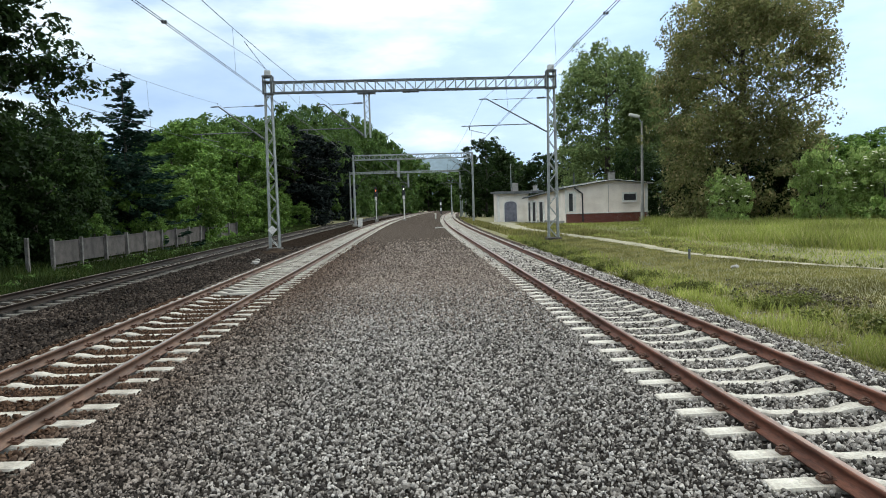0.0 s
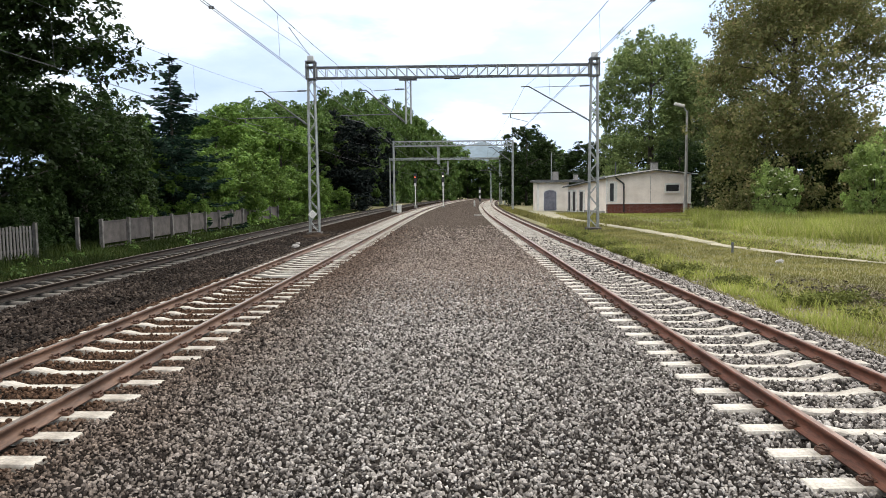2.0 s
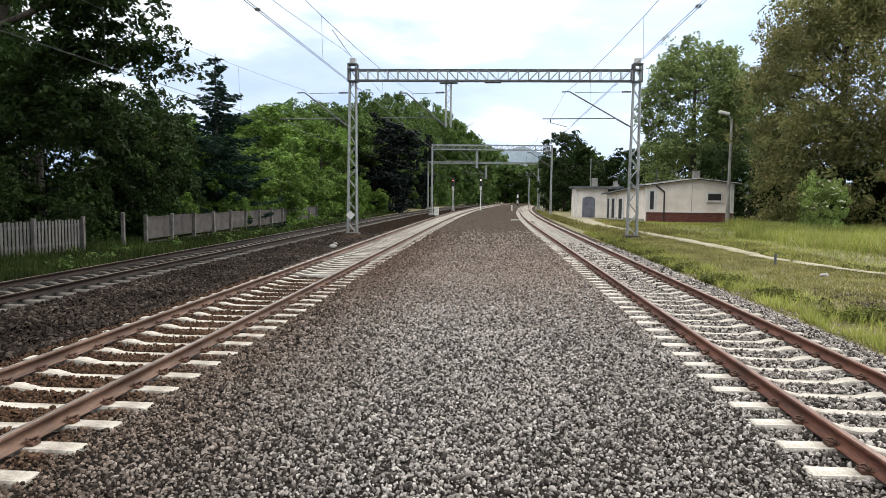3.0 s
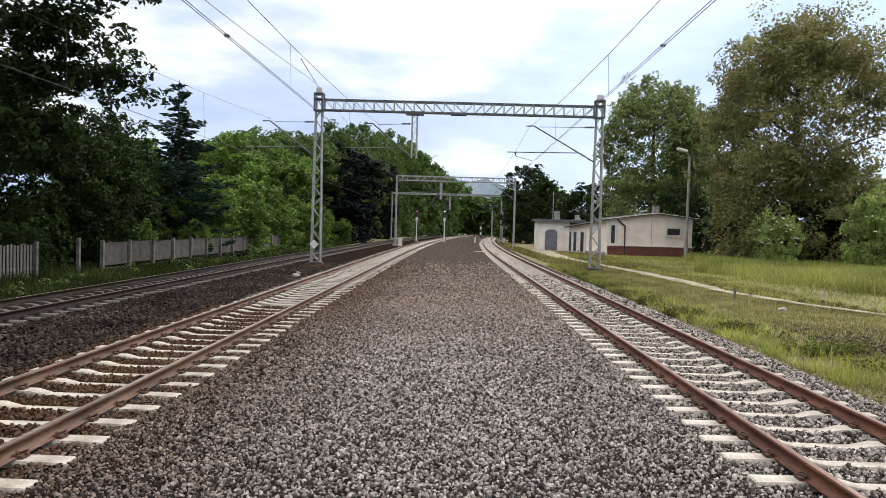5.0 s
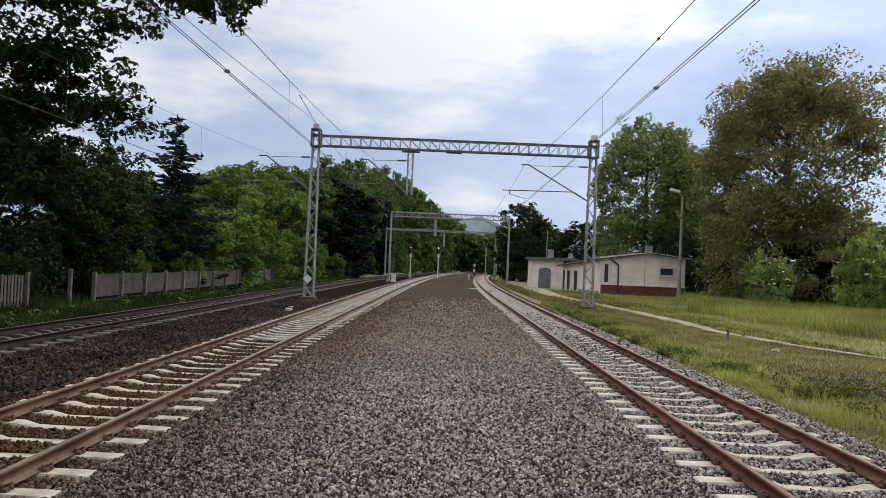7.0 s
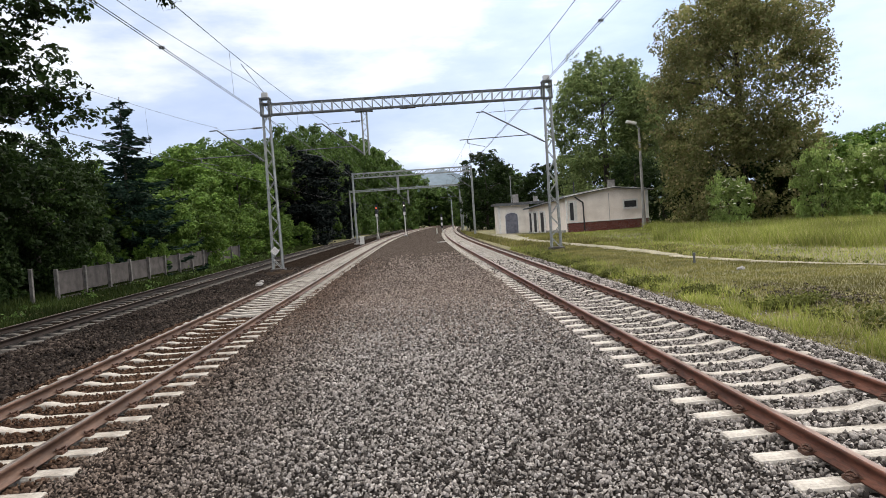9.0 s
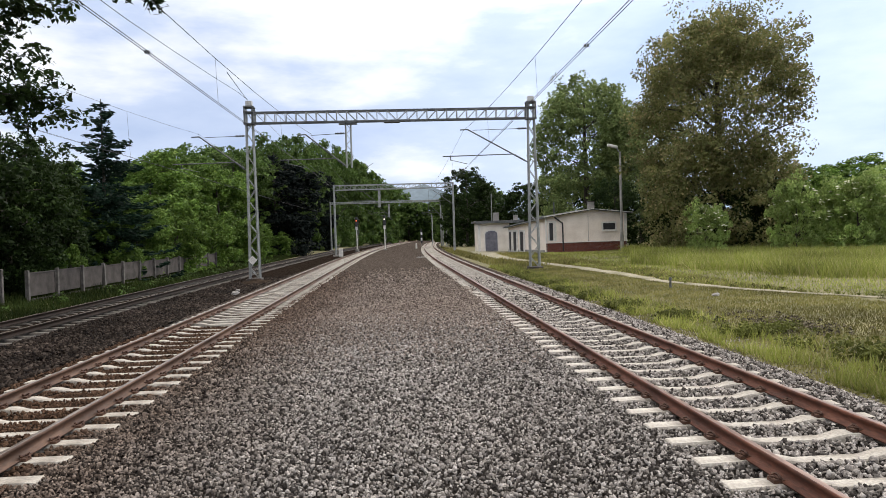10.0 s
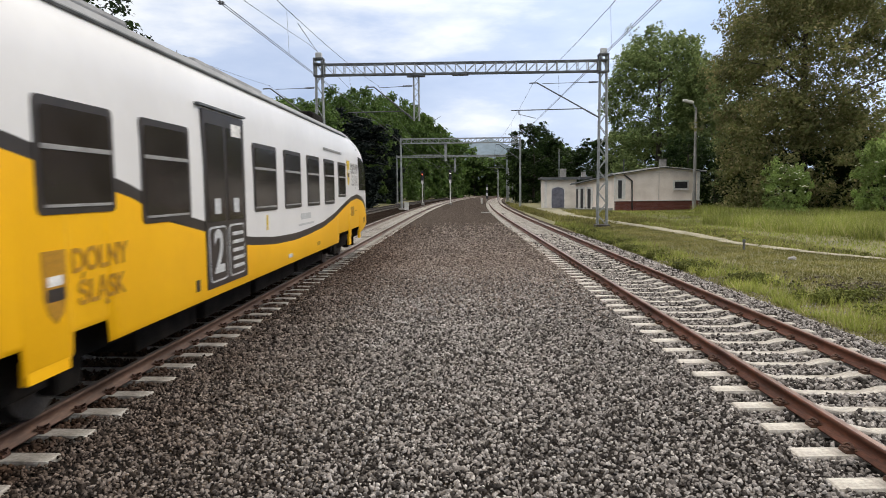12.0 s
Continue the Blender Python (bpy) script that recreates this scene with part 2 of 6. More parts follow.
M_PLASTER_B = surface("grey_plaster", (0.65, 0.594, 0.538), (0.829, 0.773, 0.706), 0.9, 0.9, 0.2, fine=18, grain=0.15)
M_ROOF = surface("tar_roof", (0.05, 0.05, 0.052), (0.12, 0.12, 0.12), 1.2, 0.8, 0.2, fine=12)
M_TRIM = surface("white_trim", (0.62, 0.60, 0.57), (0.78, 0.76, 0.73), 2.0, 0.7, 0.1)
M_DOOR = surface("grey_blue_door", (0.10, 0.10, 0.13), (0.17, 0.17, 0.21), 3.0, 0.6, 0.2)
M_DARK = surface("dark_opening", (0.015, 0.015, 0.018), (0.04, 0.04, 0.045), 3.0, 0.5, 0.1)
M_BARK = surface("rough_bark", (0.035, 0.028, 0.022), (0.10, 0.085, 0.07), 3.0, 0.95, 0.9, fine=8, stretch=(1, 1, 0.25), grain=0.5, dist=0.05)
# fence panels, posts and pickets: tree shade is put into these dark colours
M_FENCE = surface("dark_fence_concrete", (0.035, 0.029, 0.026), (0.085, 0.073, 0.067), 2.0, 0.9, 0.3, fine=12, grain=0.35)
M_FENCE_POST = surface("pale_fence_concrete", (0.07, 0.063, 0.058), (0.17, 0.157, 0.145), 3.0, 0.9, 0.3, fine=12, grain=0.4)
M_WOOD_PALE = surface("weathered_picket_board", (0.07, 0.065, 0.06), (0.15, 0.14, 0.13), 2.0, 0.9, 0.4, stretch=(4, 4, 0.4), fine=8)
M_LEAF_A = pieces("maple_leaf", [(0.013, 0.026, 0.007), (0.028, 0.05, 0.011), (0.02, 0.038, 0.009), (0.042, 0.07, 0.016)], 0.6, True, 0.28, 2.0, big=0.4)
M_LEAF_B = pieces("bush_leaf", [(0.072, 0.13, 0.024), (0.144, 0.234, 0.0432), (0.096, 0.168, 0.0312), (0.228, 0.324, 0.072)], 0.6, True, 0.30, 2.0, big=0.35)
M_LEAF_C = pieces("lime_leaf", [(0.116, 0.165, 0.0572), (0.187, 0.242, 0.0858), (0.264, 0.319, 0.121), (0.154, 0.198, 0.066)], 0.6, True, 0.36, 2.0, big=0.35)
M_LEAF_D = pieces("bronze_leaf", [(0.14, 0.155, 0.056), (0.215, 0.215, 0.085), (0.17, 0.182, 0.065), (0.36, 0.30, 0.15)], 0.6, True, 0.48, 2.0, big=0.35)
M_NEEDLE = pieces("spruce_needle", [(0.008, 0.022, 0.014), (0.018, 0.04, 0.024), (0.012, 0.03, 0.018)], 0.7, True, 0.12, 2.0, big=0.6)
M_GRASS = pieces("grass_blade", [(0.143, 0.136, 0.0413), (0.197, 0.187, 0.0551), (0.241, 0.219, 0.0787), (0.163, 0.159, 0.0453), (0.285, 0.244, 0.123)], 0.7, True, 0.3, 1.0, big=0.25)
M_MEADOW = pieces("meadow_blade", [(0.176, 0.208, 0.0442), (0.26, 0.293, 0.0611), (0.332, 0.351, 0.0936), (0.215, 0.247, 0.0546), (0.468, 0.416, 0.208)], 0.7, True, 0.35, 1.0, big=0.2)
# darker copy of the grass: shade of the trees is painted into it
M_GRASS_SHADE = pieces("grass_blade_with_shade", [(0.017, 0.031, 0.007), (0.031, 0.048, 0.01), (0.046, 0.06, 0.014), (0.023, 0.038, 0.008)], 0.8, True, 0.2, 1.0, big=0.3)
M_LEAF_E = pieces("elder_leaf", [(0.19, 0.28, 0.075), (0.31, 0.41, 0.12), (0.25, 0.34, 0.095), (0.42, 0.49, 0.18)], 0.6, True, 0.45, 2.0, big=0.35)
M_FLOWER = pieces("cream_flower", [(0.5, 0.5, 0.36), (0.62, 0.6, 0.46)], 0.8, True, 0.2, 4.0)
M_EARTH = surface("brown_earth", (0.018, 0.013, 0.01), (0.055, 0.041, 0.032), 2.5, 1.0, 0.7, fine=12, grain=0.5, spec=0.0)
M_DEAD = pieces("dead_stalk", [(0.03, 0.025, 0.02), (0.09, 0.075, 0.055), (0.2, 0.17, 0.13), (0.05, 0.05, 0.025)], 0.9, True, 0.1, 4.0)
M_WEED = pieces("weed_leaf", [(0.063, 0.072, 0.018), (0.122, 0.133, 0.0324), (0.09, 0.101, 0.0243), (0.162, 0.167, 0.045)], 0.7, True, 0.3, 1.0, big=0.8, blot=(0.5, 1.4))
# blue-grey forest: haze of the distance is painted into the colour
M_HILL = surface("haze_tinted_forest_hill", (0.085, 0.12, 0.15), (0.13, 0.17, 0.21), 0.004, 1.0, 0.0, fine=9, grain=0.3)
M_WHITE = surface("white_lacquer", (0.64, 0.62, 0.61), (0.70, 0.68, 0.67), 0.6, 0.3, 0.0, fine=8, grain=0.02, vary=0.1, spec=0.4)
M_YELLOW = surface("yellow_lacquer", (0.80, 0.405, 0.004), (0.86, 0.45, 0.006), 0.6, 0.35, 0.0, fine=8, grain=0.015, vary=0.1, spec=0.3)
M_BLACK = surface("dark_brown_stripe", (0.028, 0.022, 0.02), (0.045, 0.036, 0.032), 2.0, 0.35, 0.0)
M_ROOFGREY = surface("grey_train_roof", (0.13, 0.13, 0.135), (0.22, 0.22, 0.225), 1.5, 0.6, 0.1)
M_UNDER = surface("grimy_underframe", (0.006, 0.0055, 0.005), (0.022, 0.018, 0.015), 3.0, 0.95, 0.3, spec=0.08)
M_GLASS = surface("tinted_window", (0.020, 0.016, 0.014), (0.035, 0.028, 0.025), 0.8, 0.12, 0.0, grain=0.1, spec=0.45)
M_GREY = surface("grey_lettering", (0.22, 0.21, 0.20), (0.30, 0.29, 0.28), 3.0, 0.5, 0.0)
M_LIGHTGREY = surface("pale_print", (0.45, 0.45, 0.45), (0.55, 0.55, 0.55), 3.0, 0.5, 0.0)
M_OCHRE = surface("dark_yellow_print", (0.36, 0.17, 0.01), (0.44, 0.22, 0.015), 3.0, 0.4, 0.0)
M_CREST = surface("yellow_crest", (0.62, 0.42, 0.02), (0.75, 0.52, 0.04), 3.0, 0.4, 0.0)
M_WHEEL = surface("oily_wheel", (0.03, 0.027, 0.025), (0.10, 0.09, 0.08), 4.0, 0.5, 0.2, metal=0.5)
M_RED = glow("red_signal_light", (1.0, 0.16, 0.05), 1.6)
M_AMBER = glow("white_signal_light", (1.0, 0.85, 0.7), 1.2)


# ---- mesh helpers ----
def part(name, bm, material, parent=None, label="", m=None):
    me = bpy.data.meshes.new(name)
    bm.to_mesh(me)
    bm.free()
    return shared(name, me, material, parent, label, m)


def shared(name, me, material=None, parent=None, label="", m=None):
    if material is not None and not me.materials:
        for mm in material if isinstance(material, (list, tuple)) else [material]:
            me.materials.append(mm)
    ob = new(name, me)
    if parent is not None:
        ob.parent = parent
    if m is not None:
        ob.matrix_basis = m
    if label:
        ob["label"] = label
    return ob


def arrays(name, verts, faces, material, parent=None, smooth=False, index=None):
    """A mesh from arrays; faces all with the same number of corners."""
    verts, faces = np.asarray(verts, np.float32), np.asarray(faces, np.int32)
    me = bpy.data.meshes.new(name)
    k = faces.shape[1]
    me.vertices.add(len(verts))
    me.vertices.foreach_set("co", verts.ravel())
    me.loops.add(faces.size)
    me.loops.foreach_set("vertex_index", faces.ravel())
    me.polygons.add(len(faces))
    me.polygons.foreach_set("loop_start", np.arange(0, faces.size, k, dtype=np.int32))
    for mm in material if isinstance(material, (list, tuple)) else [material]:
        me.materials.append(mm)
    if index is not None:
        me.polygons.foreach_set("material_index", np.asarray(index, np.int32))
    if smooth:
        me.polygons.foreach_set("use_smooth", np.ones(len(faces), bool))
    me.update(calc_edges=True)
    me.validate()
    ob = new(name, me)
    if parent is not None:
        ob.parent = parent
    return ob


def add_box(bm, c, s, rot=None, bevel=0.0):
    made = bmesh.ops.create_cube(bm, size=1.0)["verts"]
    m = Matrix.Translation(c) @ (rot.to_4x4() if rot else Matrix()) @ Matrix.Diagonal((*s, 1))
    bmesh.ops.transform(bm, matrix=m, verts=made)
    if bevel:
        edges = list({e for v in made for e in v.link_edges})
        bmesh.ops.bevel(bm, geom=edges, offset=bevel, segments=2, affect="EDGES", profile=0.5)
    return bm


def box(c, s, rot=None, bevel=0.0):
    return add_box(bmesh.new(), c, s, rot, bevel)


def add_rod(bm, a, b, r0, r1=None, n=8):
    a, b = Vector(a), Vector(b)
    d = b - a
    q = d.to_track_quat("Z", "Y").to_matrix().to_4x4()
    bmesh.ops.create_cone(bm, cap_ends=True, segments=n, radius1=r0, radius2=r0 if r1 is None else r1, depth=d.length, matrix=Matrix.Translation((a + b) / 2) @ q)
    return bm


def rod(a, b, r0, r1=None, n=8):
    return add_rod(bmesh.new(), a, b, r0, r1, n)


def bar(bm, a, b, w, t):
    """A flat or square steel bar from a to b."""
    a, b = Vector(a), Vector(b)
    d = b - a
    return add_box(bm, (a + b) / 2, (w, t, d.length), d.to_track_quat("Z", "Y").to_matrix())


def sweep(path, profile, material, name, parent=None, close=True, index=None, smooth=False):
    """A profile of (across, up) carried along a path of points, kept upright."""
    path = [Vector(p) for p in path]
    verts, faces, idx = [], [], []
    k = len(profile)
    for i, p in enumerate(path):
        d = (path[min(i + 1, len(path) - 1)] - path[max(i - 1, 0)]).normalized()
        side = d.cross(Vector((0, 0, 1))).normalized()
        for u, v in profile:
            verts.append(p + side * u + Vector((0, 0, v)))
    for i in range(len(path) - 1):
        for j in range(k if close else k - 1):
            a, b = i * k + j, i * k + (j + 1) % k
            faces.append((a, b, b + k, a + k))
            idx.append(index[j] if index else 0)
    return arrays(name, [tuple(v) for v in verts], faces, material, parent, smooth, idx)


def wire(points, r, name, parent, material=None):
    cu = bpy.data.curves.new(name, "CURVE")
    cu.dimensions, cu.bevel_depth, cu.bevel_resolution = "3D", r, 1
    sp = cu.splines.new("POLY")
    sp.points.add(len(points) - 1)
    for q, p in zip(sp.points, points):
        q.co = (*p, 1)
    cu.materials.append(material or M_WIRE)
    ob = new(name, cu)
    if parent is not None:
        ob.parent = parent
    return ob


def bend(y):
    """How far the line swings to the right beyond the straight."""
    return max(0.0, y - 45.0) ** 2 / 3000.0


def smooth(a, b, x):
    t = np.clip((np.asarray(x, float) - a) / (b - a), 0, 1)
    return t * t * (3 - 2 * t)


def ground_z(x, y):
    """Height of the open ground beside the line."""
    x, y = np.asarray(x, float), np.asarray(y, float)
    x = x - np.maximum(0, y - 45) ** 2 / 3000
    right = -0.10 + 0.14 * smooth(6.0, 8.5, x) + 0.05 * np.sin(x * 0.5 + y * 0.23) * smooth(8, 14, x)
    left = -0.28 + 0.18 * smooth(13.0, 15.5, -x)
    z = np.where(x > 0, right, left)
    return np.where((x > -12.6) & (x < 5.6), -0.5, z)


# ---- ground ----
def build_ground():
    xs = np.concatenate([[-3000, -1200, -500, -200, -100, -60, -40, -30], np.arange(-25, 40.1, 0.7), [45, 60, 100, 200, 500, 1200, 3000]])
    ys = np.concatenate([[-3000, -1200, -500, -250, -100, -40], np.arange(-10, 60, 1.5), np.arange(60, 220, 5), [240, 300, 500, 1200, 3500]])
    X, Y = np.meshgrid(xs, ys)
    Z = ground_z(X, np.minimum(Y, 230))
    V = np.stack([X, Y, Z], -1).reshape(-1, 3)
    nx = len(xs)
    i, j = np.meshgrid(np.arange(len(ys) - 1), np.arange(nx - 1), indexing="ij")
    a = (i * nx + j).ravel()
    g = arrays("ground", V, np.stack([a, a + 1, a + nx + 1, a + nx], 1), M_SOIL, smooth=True)
    tagged(g, "grassy earth beside the railway line", "ground", kind="structure")


# sheet over the soil that carries the shade under the trees
def build_woodland_floor():
    xs, ys = np.arange(-62, -14.7, 1.5), np.arange(2, 170, 3)
    X, Y = np.meshgrid(xs, ys)
    S = X + np.maximum(0, Y - 45) ** 2 / 3000
    Z = ground_z(S, Y) + 0.03
    nx = len(xs)
    i, j = np.meshgrid(np.arange(len(ys) - 1), np.arange(nx - 1), indexing="ij")
    k = (i * nx + j).ravel()
    tagged(arrays("woodland_floor", np.stack([S, Y, Z], -1).reshape(-1, 3), np.stack([k, k + 1, k + nx + 1, k + nx], 1), M_WOOD_FLOOR, smooth=True), "woodland floor under the trees, their shade put into its dark colour", "ground", kind="structure")


def bed_z(x):
    """Height of the crushed-stone bed across the line."""
    x = np.asarray(x, float)
    d = np.minimum(np.abs(x + 4.58), np.abs(x - 4.0))
    dip = 0.012 * ((d < 1.22) | (np.abs(x + 10.7) < 1.22)) - 0.03 * smooth(0.4, 0.6, d) * (1 - smooth(1.4, 2.0, d))
    return -dip + np.where(x < -6.9, -0.17 - 0.25 * smooth(12.3, 13.4, -x), -0.17 * smooth(6.0, 6.9, -x)) - 0.25 * smooth(5.5, 6.6, x)


def build_bed():
    xs = np.sort(np.concatenate([np.arange(-13.6, 6.9, 0.3), [q + d for q in (-4.58, 4.0, -10.7) for d in (-1.225, -1.215, 1.215, 1.225)]]))
    ys = np.concatenate([np.arange(-240, -6, 9), np.arange(-6, 40, 0.5), np.arange(40, 240, 4)])
    X, Y = np.meshgrid(xs, ys)
    rng = np.random.default_rng(3)
    Z = bed_z(X) - 0.015 - 0.03 * ((Y > -6.5) & (Y < 20)) + rng.normal(0, 0.007, X.shape)
    X = X + np.maximum(0, Y - 45) ** 2 / 3000
    nx = len(xs)
    i, j = np.meshgrid(np.arange(len(ys) - 1), np.arange(nx - 1), indexing="ij")
    a = (i * nx + j).ravel()
    V, F = np.stack([X, Y, Z], -1).reshape(-1, 3), np.stack([a, a + 1, a + nx + 1, a + nx], 1)
    old = xs[j.ravel()] < -6.25
    tagged(arrays("old_ballast_bed", V, F[old], M_BED_OLD, smooth=True), "dark rust-stained old ballast round the outer track", "ballast", kind="structure")
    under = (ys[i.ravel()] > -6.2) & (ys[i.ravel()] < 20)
    tagged(arrays("ballast_underlay", V, F[~old & under], M_GAP_DIRT, smooth=True), "dirt between the ballast stones, the shade of the gaps put into its colour", "ballast", kind="structure")
    b = arrays("ballast_bed", V, F[~old & ~under], M_BED, smooth=True)
    tagged(b, "grey crushed-stone ballast between the tracks", "ballast", kind="structure")


def stones(name, x0, x1, y0, y1, cell, rng, label, mat=None, fill=1.0, low=0.0, fade=None, edge=None):
    """Angular stones lying side by side, with dark gaps between them."""
    gx, gy = np.meshgrid(np.arange(x0, x1, cell), np.arange(y0, y1, cell * 0.92))
    gx = gx + cell * 0.5 * (np.arange(gx.shape[0])[:, None] % 2)
    x, y = gx.ravel() + rng.uniform(-0.38, 0.38, gx.size) * cell, gy.ravel() + rng.uniform(-0.38, 0.38, gx.size) * cell
    k = rng.uniform(0, 1, len(x)) < fill
    if fade:
        k &= rng.uniform(0, 1, len(x)) < np.interp(y, fade[0], fade[1])
    if edge:
        k &= rng.uniform(0, 1, len(x)) < np.interp(x + 0.25 * np.sin(y * 1.3) + 0.15 * np.sin(y * 3.7), edge[0], edge[1])
    x, y = x[k], y[k]
    n = len(x)
    bv = np.array([(sx, sy, sz) for sz in (-1, 1) for sy in (-1, 1) for sx in (-1, 1)], float) * 0.74
    bf = np.array([(4, 5, 7), (4, 7, 6), (0, 1, 5), (0, 5, 4), (1, 3, 7), (1, 7, 5), (3, 2, 6), (3, 6, 7), (2, 0, 4), (2, 4, 6)])
    free = np.ones(n, bool)
    for cx, first in ((-4.58, 7.87), (4.0, 7.39)):
        dy = np.abs((y - first + 0.3) % 0.6 - 0.3)
        free &= ~((np.abs(x - cx) < 1.29) & (dy < np.where(np.abs(x - cx) < 0.45, 0.075, 0.112))) & ~(np.abs(np.abs(x - cx) - 0.7525) < 0.10)
    x, y = x[free], y[free]
    n = len(x)
    s = cell * 0.465 * rng.uniform(0.6, 1.35, (n, 1, 1)) * rng.uniform(0.55, 1.35, (n, 1, 3)) * np.array([1.25, 0.88, 0.8])
    v = (bv[None] + rng.uniform(-0.34, 0.34, (n, len(bv), 3))) * s
    v[:, 4:, :2] *= rng.uniform(0.5, 0.95, (n, 1, 1))
    turn = rng.uniform(0, 6.283, n)
    q = np.stack([np.cos(turn / 2), rng.normal(0, 0.32, n), rng.normal(0, 0.32, n), np.sin(turn / 2)], 1)
    q /= np.linalg.norm(q, axis=1, keepdims=True)
    w, a, b, c = q.T
    Rm = np.stack([np.stack([1 - 2 * (b * b + c * c), 2 * (a * b - c * w), 2 * (a * c + b * w)], -1),
                   np.stack([2 * (a * b + c * w), 1 - 2 * (a * a + c * c), 2 * (b * c - a * w)], -1),
                   np.stack([2 * (a * c - b * w), 2 * (b * c + a * w), 1 - 2 * (a * a + b * b)], -1)], -2)
    v = np.einsum("nij,nkj->nki", Rm, v)
    z = np.where(x > 5.6, np.maximum(bed_z(x), ground_z(x, y) - 0.01), bed_z(x)) - low + rng.uniform(-0.9, 0.35, n) * cell * 0.45
    v += np.stack([x, y, z], -1)[:, None]
    f = (bf[None] + (np.arange(n) * len(bv))[:, None, None]).reshape(-1, 3)
    o = arrays(name, v.reshape(-1, 3), f, mat or M_STONE)
    tagged(o, label, "ballast", kind="stuff")


def build_stones():
    rng = np.random.default_rng(11)
    lab = "loose grey and brown ballast stones"
    stones("ballast_stones", -3.5, 2.95, -6.0, 3.6, 0.06, rng, lab, None, 0.95)
    stones("ballast_stones", -3.5, 2.95, 3.6, 9.0, 0.034, rng, lab, None, 0.84)
    stones("ballast_stones", -3.5, 2.95, 9.0, 20.0, 0.042, rng, lab, None, 0.88, 0.0, ((11, 20), (1, 0.1)))
    stones("ballast_stones", -3.5, 2.95, 11.0, 20.0, 0.045, rng, lab, M_STONE_BROWN, 1.0, 0.0, ((11, 19), (0, 0.85)))
    stones("ballast_stones", -3.5, 2.95, 20.0, 32.0, 0.06, rng, lab, M_STONE_BROWN, 1.0, 0.0, ((20, 32), (0.85, 0.3)))
    stones("ballast_stones", -3.5, 2.95, 32.0, 46.0, 0.09, rng, lab, M_STONE_BROWN, 1.0, 0.0, ((32, 46), (0.35, 0.03)))
    stones("ballast_stones", -5.95, -3.5, 3.0, 18.0, 0.046, rng, "rust-stained ballast stones between the concrete sleepers", M_STONE_BROWN, 0.95, -0.008)
    stones("ballast_stones", 2.95, 6.9, 3.0, 18.0, 0.044, rng, "grey ballast stones between the concrete sleepers and on the shoulder", M_STONE, 0.85, -0.008, None, ((6.0, 6.9), (1, 0)))
    stones("ballast_stones", 2.95, 6.9, 18.0, 34.0, 0.075, rng, "grey ballast stones between the concrete sleepers and on the shoulder", M_STONE, 0.92, -0.004, ((18, 34), (1, 0.3)), ((6.0, 6.9), (1, 0)))
    stones("ballast_stones", -5.95, -3.5, -6.0, 3.0, 0.06, rng, "rust-stained ballast stones between the concrete sleepers", M_STONE_BROWN, 0.95, -0.008)
    stones("ballast_stones", 2.95, 6.9, -6.0, 3.0, 0.06, rng, "grey ballast stones between the concrete sleepers and on the shoulder", M_STONE, 0.9, -0.008, None, ((6.0, 6.9), (1, 0)))
    stones("ballast_stones", -9.4, -6.1, 4.0, 28.0, 0.07, rng, "dark rust-stained ballast stones between two tracks", M_STONE_OLD, 0.8)
    stones("ballast_stones", -9.4, -6.1, 28.0, 44.0, 0.09, rng, "dark rust-stained ballast stones between two tracks", M_STONE_OLD, 0.8, 0.0, ((28, 44), (1, 0.2)))


# ---- tracks ----
RAIL = [(-0.07, -0.15), (0.07, -0.15), (0.07, -0.135), (0.012, -0.118), (0.010, -0.045), (0.034, -0.036), (0.036, -0.006), (0.026, 0.0), (-0.026, 0.0), (-0.036, -0.006), (-0.034, -0.036), (-0.010, -0.045), (-0.012, -0.118), (-0.07, -0.135)]


def sleeper_mesh():
    """Prestressed concrete: high ends under the rails, lower waist, sloping sides."""
    st = [(-1.28, 0.0, 0.118), (-1.265, 0.01, 0.122), (-0.98, 0.014, 0.122), (-0.52, 0.014, 0.118), (-0.32, -0.03, 0.10), (0.32, -0.03, 0.10), (0.52, 0.014, 0.118), (0.98, 0.014, 0.122), (1.265, 0.01, 0.122), (1.28, 0.0, 0.118)]
    bm = bmesh.new()
    rows = []
    for x, top, w in st:
        rows.append([bm.verts.new(p) for p in ((x, -w, -0.2), (x, -w * 0.86, top - 0.02), (x, -w * 0.78, top), (x, w * 0.78, top), (x, w * 0.86, top - 0.02), (x, w, -0.2))])
    for a, b in zip(rows, rows[1:]):
        for k in range(5):
            bm.faces.new((a[k], a[k + 1], b[k + 1], b[k]))
    bm.faces.new(rows[0][::-1])
    bm.faces.new(rows[-1])
    bmesh.ops.recalc_face_normals(bm, faces=bm.faces)
    me = bpy.data.meshes.new("sleeper")
    bm.to_mesh(me)
    bm.free()
    return me


def clip_mesh():
    """Elastic clip loop on its shoulder and insulator."""
    bm = bmesh.new()
    add_box(bm, (0.075, 0, 0.018), (0.11, 0.11, 0.03))
    pts = []
    for i in range(9):
        a = i / 8 * 1.6 * math.pi - 0.3
        pts.append(Vector((0.095 + 0.045 * math.cos(a), 0.052 * math.sin(a), 0.05 + 0.012 * math.sin(a * 2))))
    for a, b in zip(pts, pts[1:]):
        add_rod(bm, a, b, 0.012, n=5)
    me = bpy.data.meshes.new("rail_clip")
    bm.to_mesh(me)
    bm.free()
    return me


